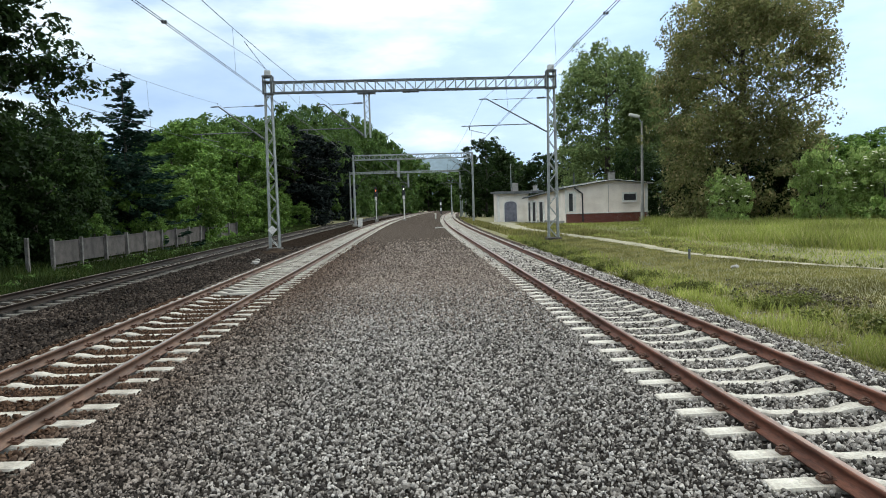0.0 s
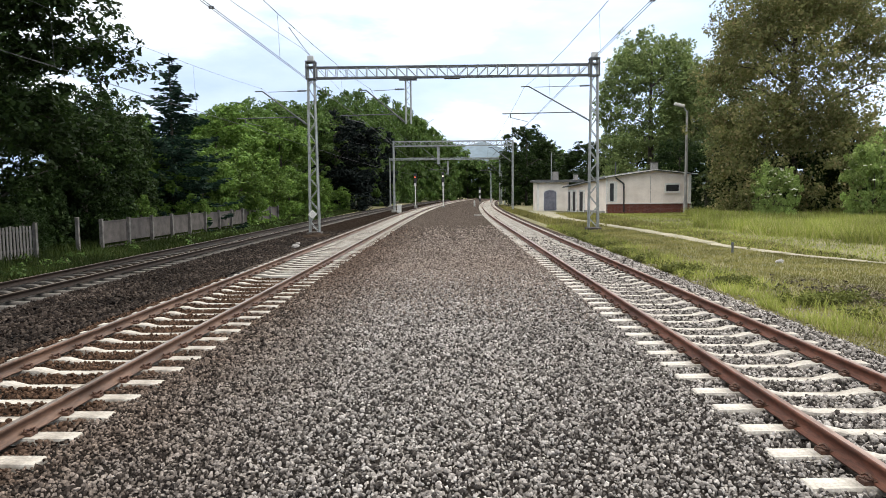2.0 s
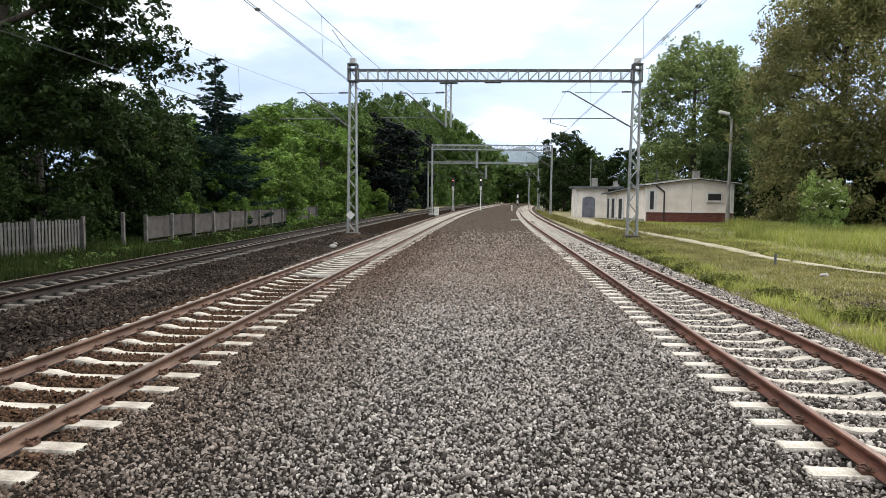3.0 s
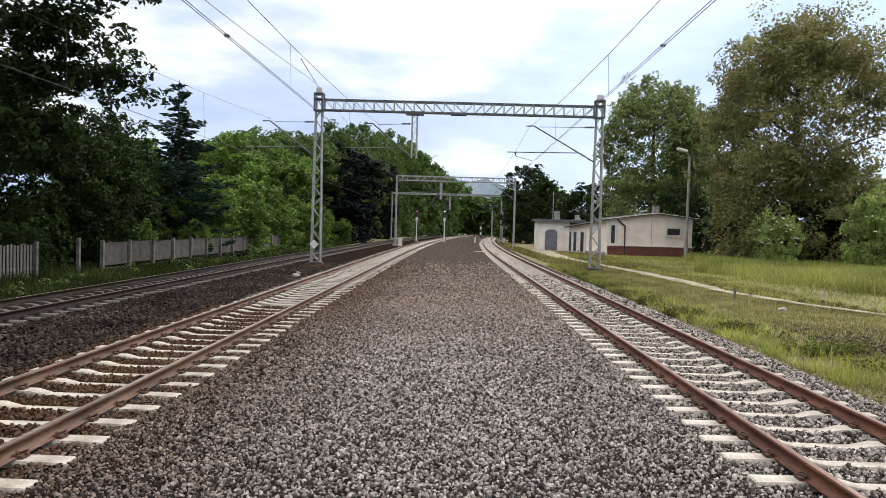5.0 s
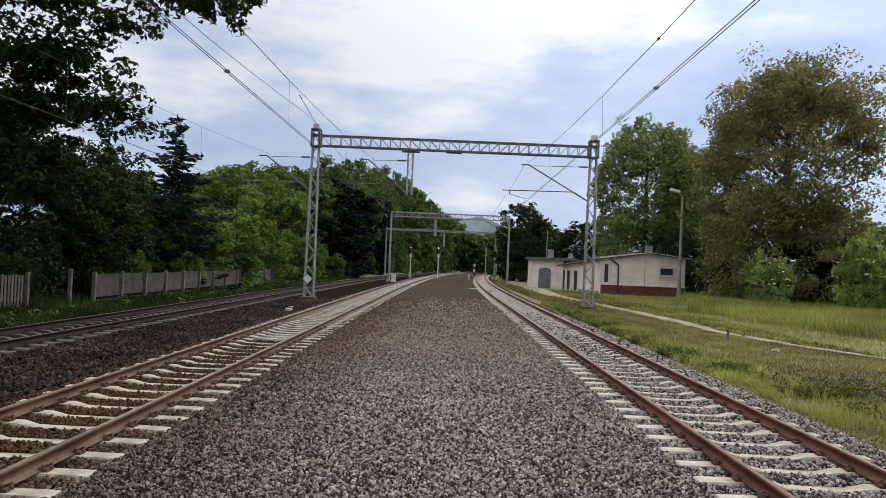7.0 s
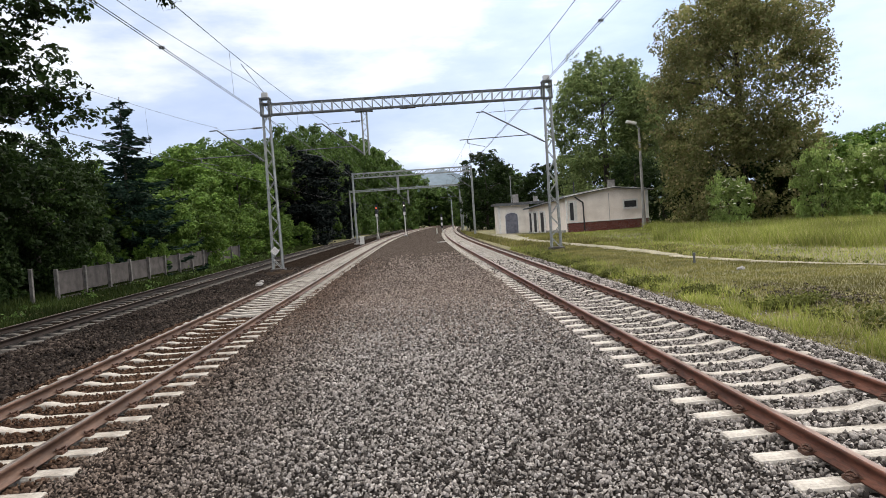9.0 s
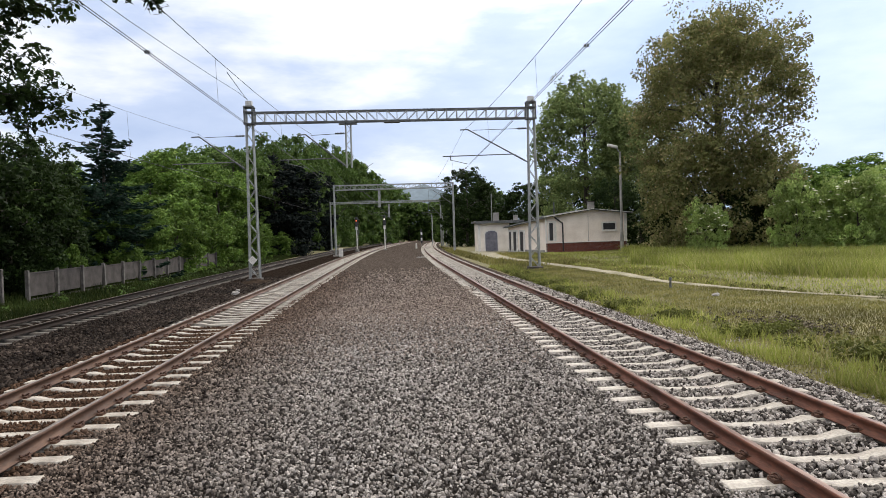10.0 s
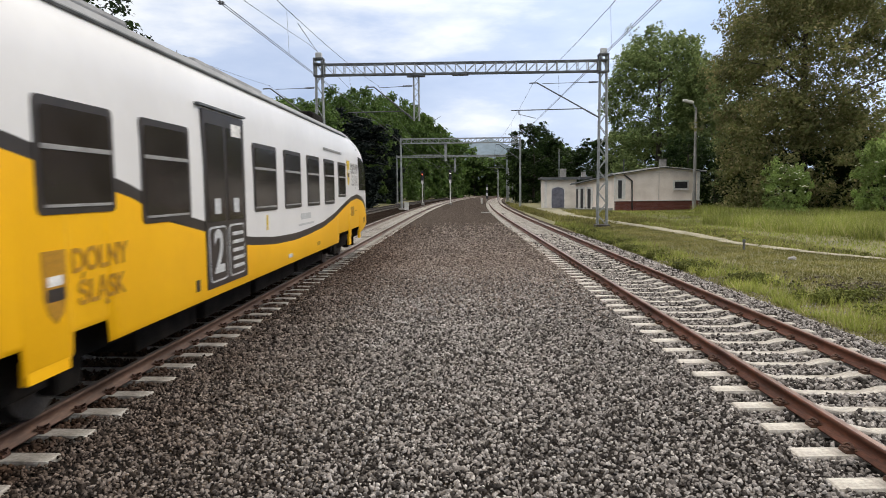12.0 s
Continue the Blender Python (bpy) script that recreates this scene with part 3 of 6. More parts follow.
def build_track(name, cx, base, first, concrete, label, near, lo=0.012):
    lo = lo if concrete else -0.02
    track = tagged(new(name), label, "railway track", kind="structure")
    ys = list(range(-240, 40, 8)) + list(range(40, 236, 3))
    for side in (-0.7525, 0.7525):
        path = [(cx + side + bend(y), y, base + 0.19) for y in ys]
        sweep(path, RAIL, ([M_RAIL_BROWN, M_TREAD_USED] if cx < 0 else [M_RAIL, M_RAIL_TOP]) if concrete else [M_RAIL_OLD, M_RAIL_OLD_TOP], "rail", track, True, [0] * 7 + [1] + [0] * 6)
    mat = M_SLEEPER if concrete else M_SLEEPER_OLD
    me, clip = sleeper_mesh(), clip_mesh()
    me.materials.append(mat)
    clip.materials.append(M_CLIP)
    rng = random.Random(name)
    bv = np.array([v.co[:] for v in me.vertices])
    polys = [tuple(p.vertices) for p in me.polygons]
    quads = np.array([p for p in polys if len(p) == 4])
    rest = []
    k0 = int((-60 - first) / 0.6)
    for k in range(k0, 340):
        y = first + 0.6 * k
        turn = -math.degrees(math.atan(max(0, y - 45) / 1500)) + rng.uniform(-0.5, 0.5)
        m = pose(cx + bend(y) + rng.uniform(-0.012, 0.012), y + rng.uniform(-0.012, 0.012), base + lo + 0.012 + rng.uniform(-0.006, 0.006), rng.uniform(-0.6, 0.6), rng.uniform(-0.25, 0.25), turn)
        if 3.0 < y < near:
            s = shared("sleeper", me, None, track, m=m)
            if y < 22 and concrete:
                for side in (-0.7525, 0.7525):
                    for d in (0, 180):
                        shared("rail_clip", clip, None, s, m=pose(side, 0, 0.01, 0, 0, d))
        else:
            M = np.array(m)
            rest.append(bv @ M[:3, :3].T + M[:3, 3])
    V = np.concatenate(rest)
    F = (quads[None] + (np.arange(len(rest)) * len(bv))[:, None, None]).reshape(-1, 4)
    tagged(arrays("sleepers", V, F, mat, track), kind="stuff")


# ---- catenary ----
def lattice_mast(parent, x, y, z0, h, name="mast"):
    """Tapered lattice mast of four angles with zigzag lacing."""
    w0, w1 = 0.27, 0.17
    mast = part(name, box((x, y, z0 + 0.08), (0.8, 0.8, 0.26), bevel=0.03), M_FENCE, parent, "concrete foot under a lattice mast")
    corner = lambda sx, sy, t: (x + sx * (w0 + (w1 - w0) * t), y + sy * (w0 + (w1 - w0) * t) * 0.6, z0 + 0.15 + (h - 0.15) * t)
    for sx in (-1, 1):
        for sy in (-1, 1):
            part("leg", bar(bmesh.new(), corner(sx, sy, 0), corner(sx, sy, 1), 0.085, 0.07), M_STEEL, mast)
    n = 15
    for i in range(n):
        s = 1 if i % 2 else -1
        bm = bmesh.new()
        for sy in (-1, 1):
            bar(bm, corner(-s, sy, i / n), corner(s, sy, (i + 1) / n), 0.045, 0.03)
        for sx in (-1, 1):
            bar(bm, corner(sx, -s, i / n), corner(sx, s, (i + 1) / n), 0.045, 0.03)
        part("lacing", bm, M_STEEL, mast)
    return mast


def truss_beam(parent, x0, x1, y, z0, z1, bays, thick=0.05, chord_mat=None):
    chord_mat = chord_mat or M_STEEL_DARK
    beam = part("beam", bar(bmesh.new(), (x0, y - 0.22, z1), (x1, y - 0.22, z1), thick * 1.4, thick * 1.4), chord_mat, parent)
    for yy, zz in ((0.22, z1), (-0.22, z0), (0.22, z0)):
        part("chord", bar(bmesh.new(), (x0, y + yy, zz), (x1, y + yy, zz), thick * 1.4, thick * 1.4), chord_mat, beam)
    d = (x1 - x0) / bays
    for i in range(bays + 1):
        x = x0 + d * i
        for yy in (-0.22, 0.22):
            part("upright", bar(bmesh.new(), (x, y + yy, z0), (x, y + yy, z1), thick * 0.8, thick * 0.8), M_STEEL, beam)
            if i < bays:
                a, b = (z1, z0) if i < bays / 2 else (z0, z1)
                part("diagonal", bar(bmesh.new(), (x, y + yy, a), (x + d, y + yy, b), thick * 0.8, thick * 0.6), M_STEEL, beam)
        if i % 2 == 0 and i < bays:
            part("cross_bar", bar(bmesh.new(), (x, y - 0.22, z0), (x + d, y + 0.22, z0), thick * 0.7, thick * 0.5), M_STEEL_DARK, beam)
    return beam


def insulator(parent, a, b, r=0.07):
    a, b = Vector(a), Vector(b)
    bm = rod(a, b, r * 0.45)
    n = 6
    for i in range(n):
        p = a.lerp(b, (i + 0.5) / n)
        d = (b - a).normalized() * 0.02
        add_rod(bm, p - d, p + d, r, r * 0.7, 10)
    part("insulator", bm, M_STEEL_DARK, parent)


def cantilever(parent, xm, y, top, foot, xt, messenger, s):
    """Swivelling arm: strut from the mast up to the messenger, top tie, steady tube, steady arm. s: side to which it reaches."""
    arm = part("arm", rod((xm, y, foot), (xt, y, messenger), 0.038), M_STEEL_DARK, parent)
    part("tie", rod((xm, y, top), (xt + s * -0.3, y, messenger - 0.05), 0.016), M_STEEL_DARK, arm)
    part("arm_horn", rod((xt, y, messenger), (xt + s * 0.42, y, messenger - 0.02), 0.034), M_STEEL_DARK, arm)
    zt = foot + 0.5
    f = (zt - foot) / (messenger - foot)
    xa = xm + (xt - xm) * f
    part("steady_tube", rod((xa, y, zt), (xt + s * 1.45, y, zt - 0.05), 0.028), M_STEEL_DARK, arm)
    part("drop_bracket", rod((xt + s * 1.0, y, zt - 0.03), (xt + s * 1.0, y, zt - 0.28), 0.03), M_STEEL_DARK, arm)
    part("steady_arm", rod((xt + s * 1.0, y, zt - 0.26), (xt + s * 0.05, y, zt - 0.5), 0.016), M_STEEL_DARK, arm)
    insulator(arm, (xm - s * -0.1, y, top), (xm + s * 0.6, y, top - 0.01))
    p = Vector((xm, y, foot)).lerp(Vector((xt, y, messenger)), 0.06)
    q = Vector((xm, y, foot)).lerp(Vector((xt, y, messenger)), 0.24)
    insulator(arm, p, q, 0.075)


def build_gantry_near():
    g = tagged(new("catenary_gantry"), "steel lattice catenary gantry spanning three railway tracks", "gantry", "catenary gantries")
    y, xl, xr = 39.4, -7.78, 8.0
    lattice_mast(g, xl, y, -0.17, 9.55)
    lattice_mast(g, xr, y, -0.05, 9.5)
    for x in (xl, xr):
        for sx in (-1, 1):
            for sy in (-1, 1):
                part("head_post", box((x + sx * 0.23, y + sy * 0.25, 9.05), (0.07, 0.07, 1.0)), M_STEEL_DARK, g)
        for zz in (8.58, 9.22, 9.52):
            part("head_collar", box((x, y, zz), (0.56, 0.6, 0.07)), M_STEEL_DARK, g)
        part("mast_cap", box((x, y, 9.72), (0.34, 0.34, 0.28), bevel=0.02), M_LIGHTGREY, g)
    truss_beam(g, xl + 0.3, xr - 0.3, y, 8.62, 9.2, 27)
    part("splice_plate", box((0.1, y, 8.56), (0.9, 0.5, 0.06)), M_STEEL_DARK, g)
    cantilever(g, xr - 0.2, y, 8.05, 6.1, 4.35, 8.05, -1)
    cantilever(g, xl - 0.2, y, 7.95, 6.0, -10.55, 7.95, -1)
    post = part("drop_post", rod((-2.5, y, 6.05), (-2.5, y, 8.56), 0.05), M_STEEL, g)
    part("drop_post", rod((-2.22, y, 6.05), (-2.22, y, 8.56), 0.05), M_STEEL, g)
    part("post_plate", box((-2.36, y, 8.5), (1.0, 0.4, 0.06)), M_STEEL_DARK, g)
    for i in range(8):
        z, s = 6.12 + i * 0.3, 1 if i % 2 else -1
        part("lacing", bar(bmesh.new(), (-2.36 + 0.13 * s, y, z), (-2.36 - 0.13 * s, y, z + 0.3), 0.03, 0.03), M_STEEL, g)
    cantilever(g, -2.5, y, 7.98, 6.1, -4.73, 7.95, -1)
    sign = part("mast_plate", box((xl - 0.05, y - 0.34, 1.05), (0.36, 0.02, 0.36), Euler((0, radians(45), 0)).to_matrix()), M_TRIM, g, "white diamond plate")
    return g


def build_gantry_far(y, xl, xr, ztop, bays, r=0.13, posts=(), deep=0.55):
    g = tagged(new("catenary_gantry"), "slim catenary gantry with round masts farther along the line", "gantry", "catenary gantries")
    sh = bend(y)
    for x in (xl, xr):
        part("mast", rod((x, y, -0.3), (x, y, ztop + 0.1), r * 1.15, r * 0.9, 10), M_STEEL, g)
        part("foot", box((x, y, -0.15), (0.7, 0.7, 0.35), bevel=0.03), M_CONCRETE, g)
    truss_beam(g, xl, xr, y, ztop - deep, ztop, bays, 0.085, M_STEEL)
    for x, arm in posts:
        part("drop_post", box((x, y, ztop - 1.6), (0.3, 0.2, 2.3)), M_STEEL, g)
        if arm:
            cantilever(g, x, y, ztop - 0.7, ztop - 2.4, x - 2.0, ztop - 0.75, -1)
    cantilever(g, xr - 0.1, y, ztop - 0.8, ztop - 2.6, 4.3 + sh, ztop - 0.8, -1)
    return g


def build_wires():
    supports = [-22, 39.4, 86, 120, 165]
    for cx, dz, dm, sag, lab in ((-10.7, -0.15, 0.1, 1.0, "over the outer track"), (-4.58, 0, 0, 1.1, "over the middle track"), (4.0, 0.02, 0, 1.17, "over the grass-side track")):
        cat = tagged(new("catenary_wire"), "thin dark overhead contact and messenger wires " + lab, "overhead wire", "catenary wires")
        con, mes = [], []
        for i, (a, b) in enumerate(zip(supports, supports[1:])):
            n = 12
            for k in range(n):
                t = k / n
                y = a + (b - a) * t
                st = 0.22 * (1 if i % 2 else -1) * (1 - 2 * t)
                con.append((cx + st + bend(y), y, 5.85 + dz))
                mes.append((cx + st * 0.5 + bend(y), y, 8.0 + dm - 4 * (sag if b - a > 50 else 0.7) * t * (1 - t)))
                if k in (2, 4, 6, 8, 10):
                    wire([con[-1], mes[-1]], 0.004, "dropper", cat)
        con2 = [(p[0] - 0.06, p[1], p[2]) for p in con]
        thin = 0.7 if cx < -6 else 1.0
        for pts, r, nm in ((con, 0.0075 * thin, "contact_wire"), (con2, 0.0075 * thin, "contact_wire"), (mes, 0.0085 * thin, "messenger_wire")):
            wire(pts, r, nm, cat)
            for p in pts[2::5]:
                part("wire_clamp", box(p, (0.035, 0.07, 0.05)), M_WIRE, cat)
    feed = tagged(new("feeder_wire"), "slack feeder and anchor wires running to the mast head", "overhead wire")
    wire([(-4.58, 20.4, 6.99), (-6.15, 29.6, 8.38), (-7.78, 39.2, 9.85)], 0.012, "anchor_wire", feed)
    wire([(-7.8, 39.2, 9.88), (-7.7, 36.4, 9.74), (-7.7, 32, 9.45), (-7.7, 26, 9.09), (-7.7, 21.4, 8.86), (-7.7, 12, 8.6), (-7.6, 0, 8.5), (-7.5, -22, 8.9)], 0.010, "feeder", feed)
    wire([(-7.8, 39.6, 9.7), (-7.6, 60, 9.0), (-7.3, 86, 8.4)], 0.010, "feeder", feed)


# ---- signals, lamp, small lineside things ----
def build_signal(x, y, h, lit):
    s = tagged(new("railway_signal"), "tall railway colour-light signal on a pale post", "railway signal", "railway signals")
    z0 = -0.1
    part("post", rod((x, y, z0), (x, y, z0 + h - 0.6), 0.09, 0.08, 10), M_TRIM, s)
    part("foot", box((x, y, z0 + 0.1), (0.5, 0.5, 0.4), bevel=0.03), M_CONCRETE, s)
    head = part("head", box((x, y - 0.12, z0 + h - 0.75), (0.42, 0.2, 1.5), bevel=0.04), M_DARK, s, "black signal head")
    for i in range(4):
        zz = z0 + h - 0.2 - 0.36 * i
        part("hood", rod((x, y - 0.36, zz + 0.03), (x, y - 0.2, zz + 0.02), 0.14, 0.14, 12), M_DARK, head)
        mt = M_RED if (lit == "red" and i == 1) else M_AMBER if (lit == "amber" and i == 1) else M_DARK
        part("lens", rod((x, y - 0.385, zz), (x, y - 0.365, zz), 0.10, 0.10, 12), mt, head)
    part("number_plate", box((x, y - 0.25, z0 + h - 1.75), (0.34, 0.03, 0.5)), M_TRIM, s, "white plate")
    part("ladder_rail", rod((x + 0.25, y + 0.1, z0), (x + 0.25, y + 0.1, z0 + h - 0.8), 0.02), M_STEEL_DARK, s)


def build_lamp():
    x, y, z0 = 21.3, 64.0, 0.0
    s = tagged(new("street_lamp"), "concrete lamp post with one curved luminaire beside the building", "lamp post")
    part("post", rod((x, y, z0), (x, y, 9.35), 0.16, 0.09, 12), M_CONCRETE, s)
    part("post_sleeve", rod((x, y, z0), (x, y, 1.6), 0.2, 0.17, 12), M_CONCRETE, s)
    arm = part("arm", rod((x, y, 9.2), (x - 0.35, y - 0.1, 9.72), 0.05), M_STEEL, s)
    head = part("luminaire", box((x - 0.75, y - 0.18, 9.86), (0.95, 0.4, 0.24), Euler((0, radians(14), 0)).to_matrix(), 0.06), M_TRIM, s, "pale lamp head")
    part("diffuser", box((x - 0.75, y - 0.18, 9.76), (0.6, 0.26, 0.1), Euler((0, radians(14), 0)).to_matrix(), 0.03), M_LIGHTGREY, head)


def build_lineside():
    c = tagged(new("relay_cabinet"), "small white lineside relay box beside the track", "relay box")
    part("body", box((-6.45, 84, 0.28), (0.5, 0.45, 0.9), bevel=0.03), M_TRIM, c)
    part("lid", box((-6.45, 84, 0.76), (0.58, 0.52, 0.06), bevel=0.02), M_TRIM, c)
    part("foot", box((-6.45, 84, -0.15), (0.42, 0.4, 0.2)), M_CONCRETE, c)
    for x, y, h in ((3.4, 110, 0.8), (-14.0, 92, 1.0), (-13.9, 100, 1.0)):
        p = tagged(new("marker_post"), "short white marker post beside the line", "marker post", "marker posts")
        part("post", rod((x, y, -0.2), (x, y, h), 0.14, 0.13, 10), M_TRIM, p)
        part("cap", rod((x, y, h), (x, y, h + 0.06), 0.15, 0.08, 10), M_TRIM, p)
    p = tagged(new("cable_stub"), "short dark cable marker stub in the grass", "marker post")
    part("post", rod((9.6, 23.7, -0.05), (9.6, 23.7, 0.36), 0.045, 0.04, 8), M_STEEL_DARK, p)
    part("cap", rod((9.6, 23.7, 0.34), (9.6, 23.7, 0.42), 0.06, 0.05, 8), M_STEEL_DARK, p)
    s = tagged(new("concrete_slab"), "small flat concrete slab lying on the ballast", "concrete slab")
    part("slab", box((2.5, 66, 0.01), (0.9, 1.2, 0.08), bevel=0.01), M_CONCRETE, s)
    b = tagged(new("black_white_sign"), "black and white striped sign board on a post by the line", "railway sign")
    x, y = 5.2, 135.0
    part("post", rod((x, y, -0.2), (x, y, 3.0), 0.05), M_STEEL, b)
    for i in range(5):
        part("band", box((x, y - 0.07, 0.7 + 0.55 * i), (0.34, 0.03, 0.54)), M_TRIM if i % 2 else M_DARK, b)
    for x, y, h in ((8.9, 119, 5.6), (9.4, 135, 6.2), (7.6, 140, 6.0)):
        p = tagged(new("catenary_mast"), "plain catenary mast far along the line", "mast", "catenary masts")
        part("mast", rod((x, y, -0.3), (x, y, h), 0.13, 0.1, 8), M_STEEL, p)
        part("foot", box((x, y, -0.1), (0.6, 0.6, 0.4)), M_CONCRETE, p)


def boulder(x, y, z, r, label, seed):
    rng = random.Random(seed)
    b = tagged(new("boulder"), label, "stone", "loose stones")
    bm = bmesh.new()
    bmesh.ops.create_icosphere(bm, subdivisions=2, radius=r)
    for v in bm.verts:
        v.co = Vector((v.co.x * 1.3, v.co.y, v.co.z * 0.7)) * rng.uniform(0.82, 1.15)
    part("stone", bm, M_CONCRETE, b, "", pose(x, y, z + r * 0.4, 0, 0, rng.uniform(0, 360)))


def build_ground_details():
    boulder(-6.9, 30.6, -0.19, 0.16, "pale broken stone lying on dark ballast", 1)
    boulder(-7.25, 32.6, -0.19, 0.11, "small pale stone lying on dark ballast", 2)
    boulder(9.7, 20.5, 0.0, 0.13, "flat pale stone lying in worn grass", 3)
    # heap of dark earth round the mast foot
    m = tagged(new("earth_heap"), "low heap of brown earth round the mast foot", "earth heap")
    bm = bmesh.new()
    n, k = 24, 7
    rows = []
    for i in range(k):
        f = i / (k - 1)
        ring = []
        for j in range(n):
            a = j / n * 6.283
            r = f * (1.25 + 0.22 * math.sin(3 * a) + 0.12 * math.sin(7 * a + 1))
            h = 0.2 * (1 - f) ** 1.3 + 0.03 * math.sin(5 * a + 9 * f) * (1 - f) - 0.03 * f
            ring.append(bm.verts.new((-7.6 + r * math.cos(a), 38.7 + 1.5 * r * math.sin(a), -0.175 + h)))
        rows.append(ring)
    for a, b in zip(rows, rows[1:]):
        for j in range(n):
            bm.faces.new((a[j], b[j], b[(j + 1) % n], a[(j + 1) % n]))
    bmesh.ops.remove_doubles(bm, verts=bm.verts, dist=0.001)
    bmesh.ops.recalc_face_normals(bm, faces=bm.faces)
    for f in bm.faces:
        f.smooth = True
    part("earth", bm, M_EARTH, m)
    # bare earth with dead stalks between the weeds
    rng = np.random.default_rng(91)
    n = 150
    c = np.stack([rng.normal(8.05, 0.5, n), rng.normal(14.1, 1.1, n), np.zeros(n)], 1)
    c[:, 2] = ground_z(c[:, 0], c[:, 1]) + 0.03
    V, F = leaf_cloud(c, rng.uniform(0.05, 0.14, n), 14, 0.03, rng)
    tagged(arrays("dead_stalks", V, F, M_DEAD), "dark dead stalks and clods on bare earth", "weeds", kind="stuff")
    n = 60
    yy = rng.uniform(17, 34, n)
    c = np.stack([np.interp(yy, PATH_Y, PATH_X) + rng.normal(0.8, 0.35, n), yy, np.zeros(n)], 1)
    c[:, 2] = ground_z(c[:, 0], c[:, 1]) + 0.05
    V, F = leaf_cloud(c, rng.uniform(0.06, 0.16, n), 22, 0.035, rng)
    tagged(arrays("dock_leaves", V, F, M_WEED), "dark low tufts beside the footpath", "weeds", kind="stuff")


# ---- building ----
def slab(bm, x0, z0, x1, z1, y0, y1, t):
    """A sloping roof slab."""
    q = [bm.verts.new(p) for p in ((x0, y0, z0), (x1, y0, z1), (x1, y1, z1), (x0, y1, z0), (x0, y0, z0 + t), (x1, y0, z1 + t), (x1, y1, z1 + t), (x0, y1, z0 + t))]
    for f in ((0, 1, 2, 3), (4, 7, 6, 5), (0, 4, 5, 1), (1, 5, 6, 2), (2, 6, 7, 3), (3, 7, 4, 0)):
        bm.faces.new([q[i] for i in f])
    bmesh.ops.recalc_face_normals(bm, faces=bm.faces)
    return bm


def prism(prof, y0, y1):
    """A block with the outline prof of (x, z), from y0 to y1."""
    bm = bmesh.new()
    a = [bm.verts.new((x, y0, z)) for x, z in prof]
    b = [bm.verts.new((x, y1, z)) for x, z in prof]
    bm.faces.new(a), bm.faces.new(b[::-1])
    for i in range(len(prof)):
        k = (i + 1) % len(prof)
        bm.faces.new((a[i], b[i], b[k], a[k]))
    bmesh.ops.recalc_face_normals(bm, faces=bm.faces)
    return bm


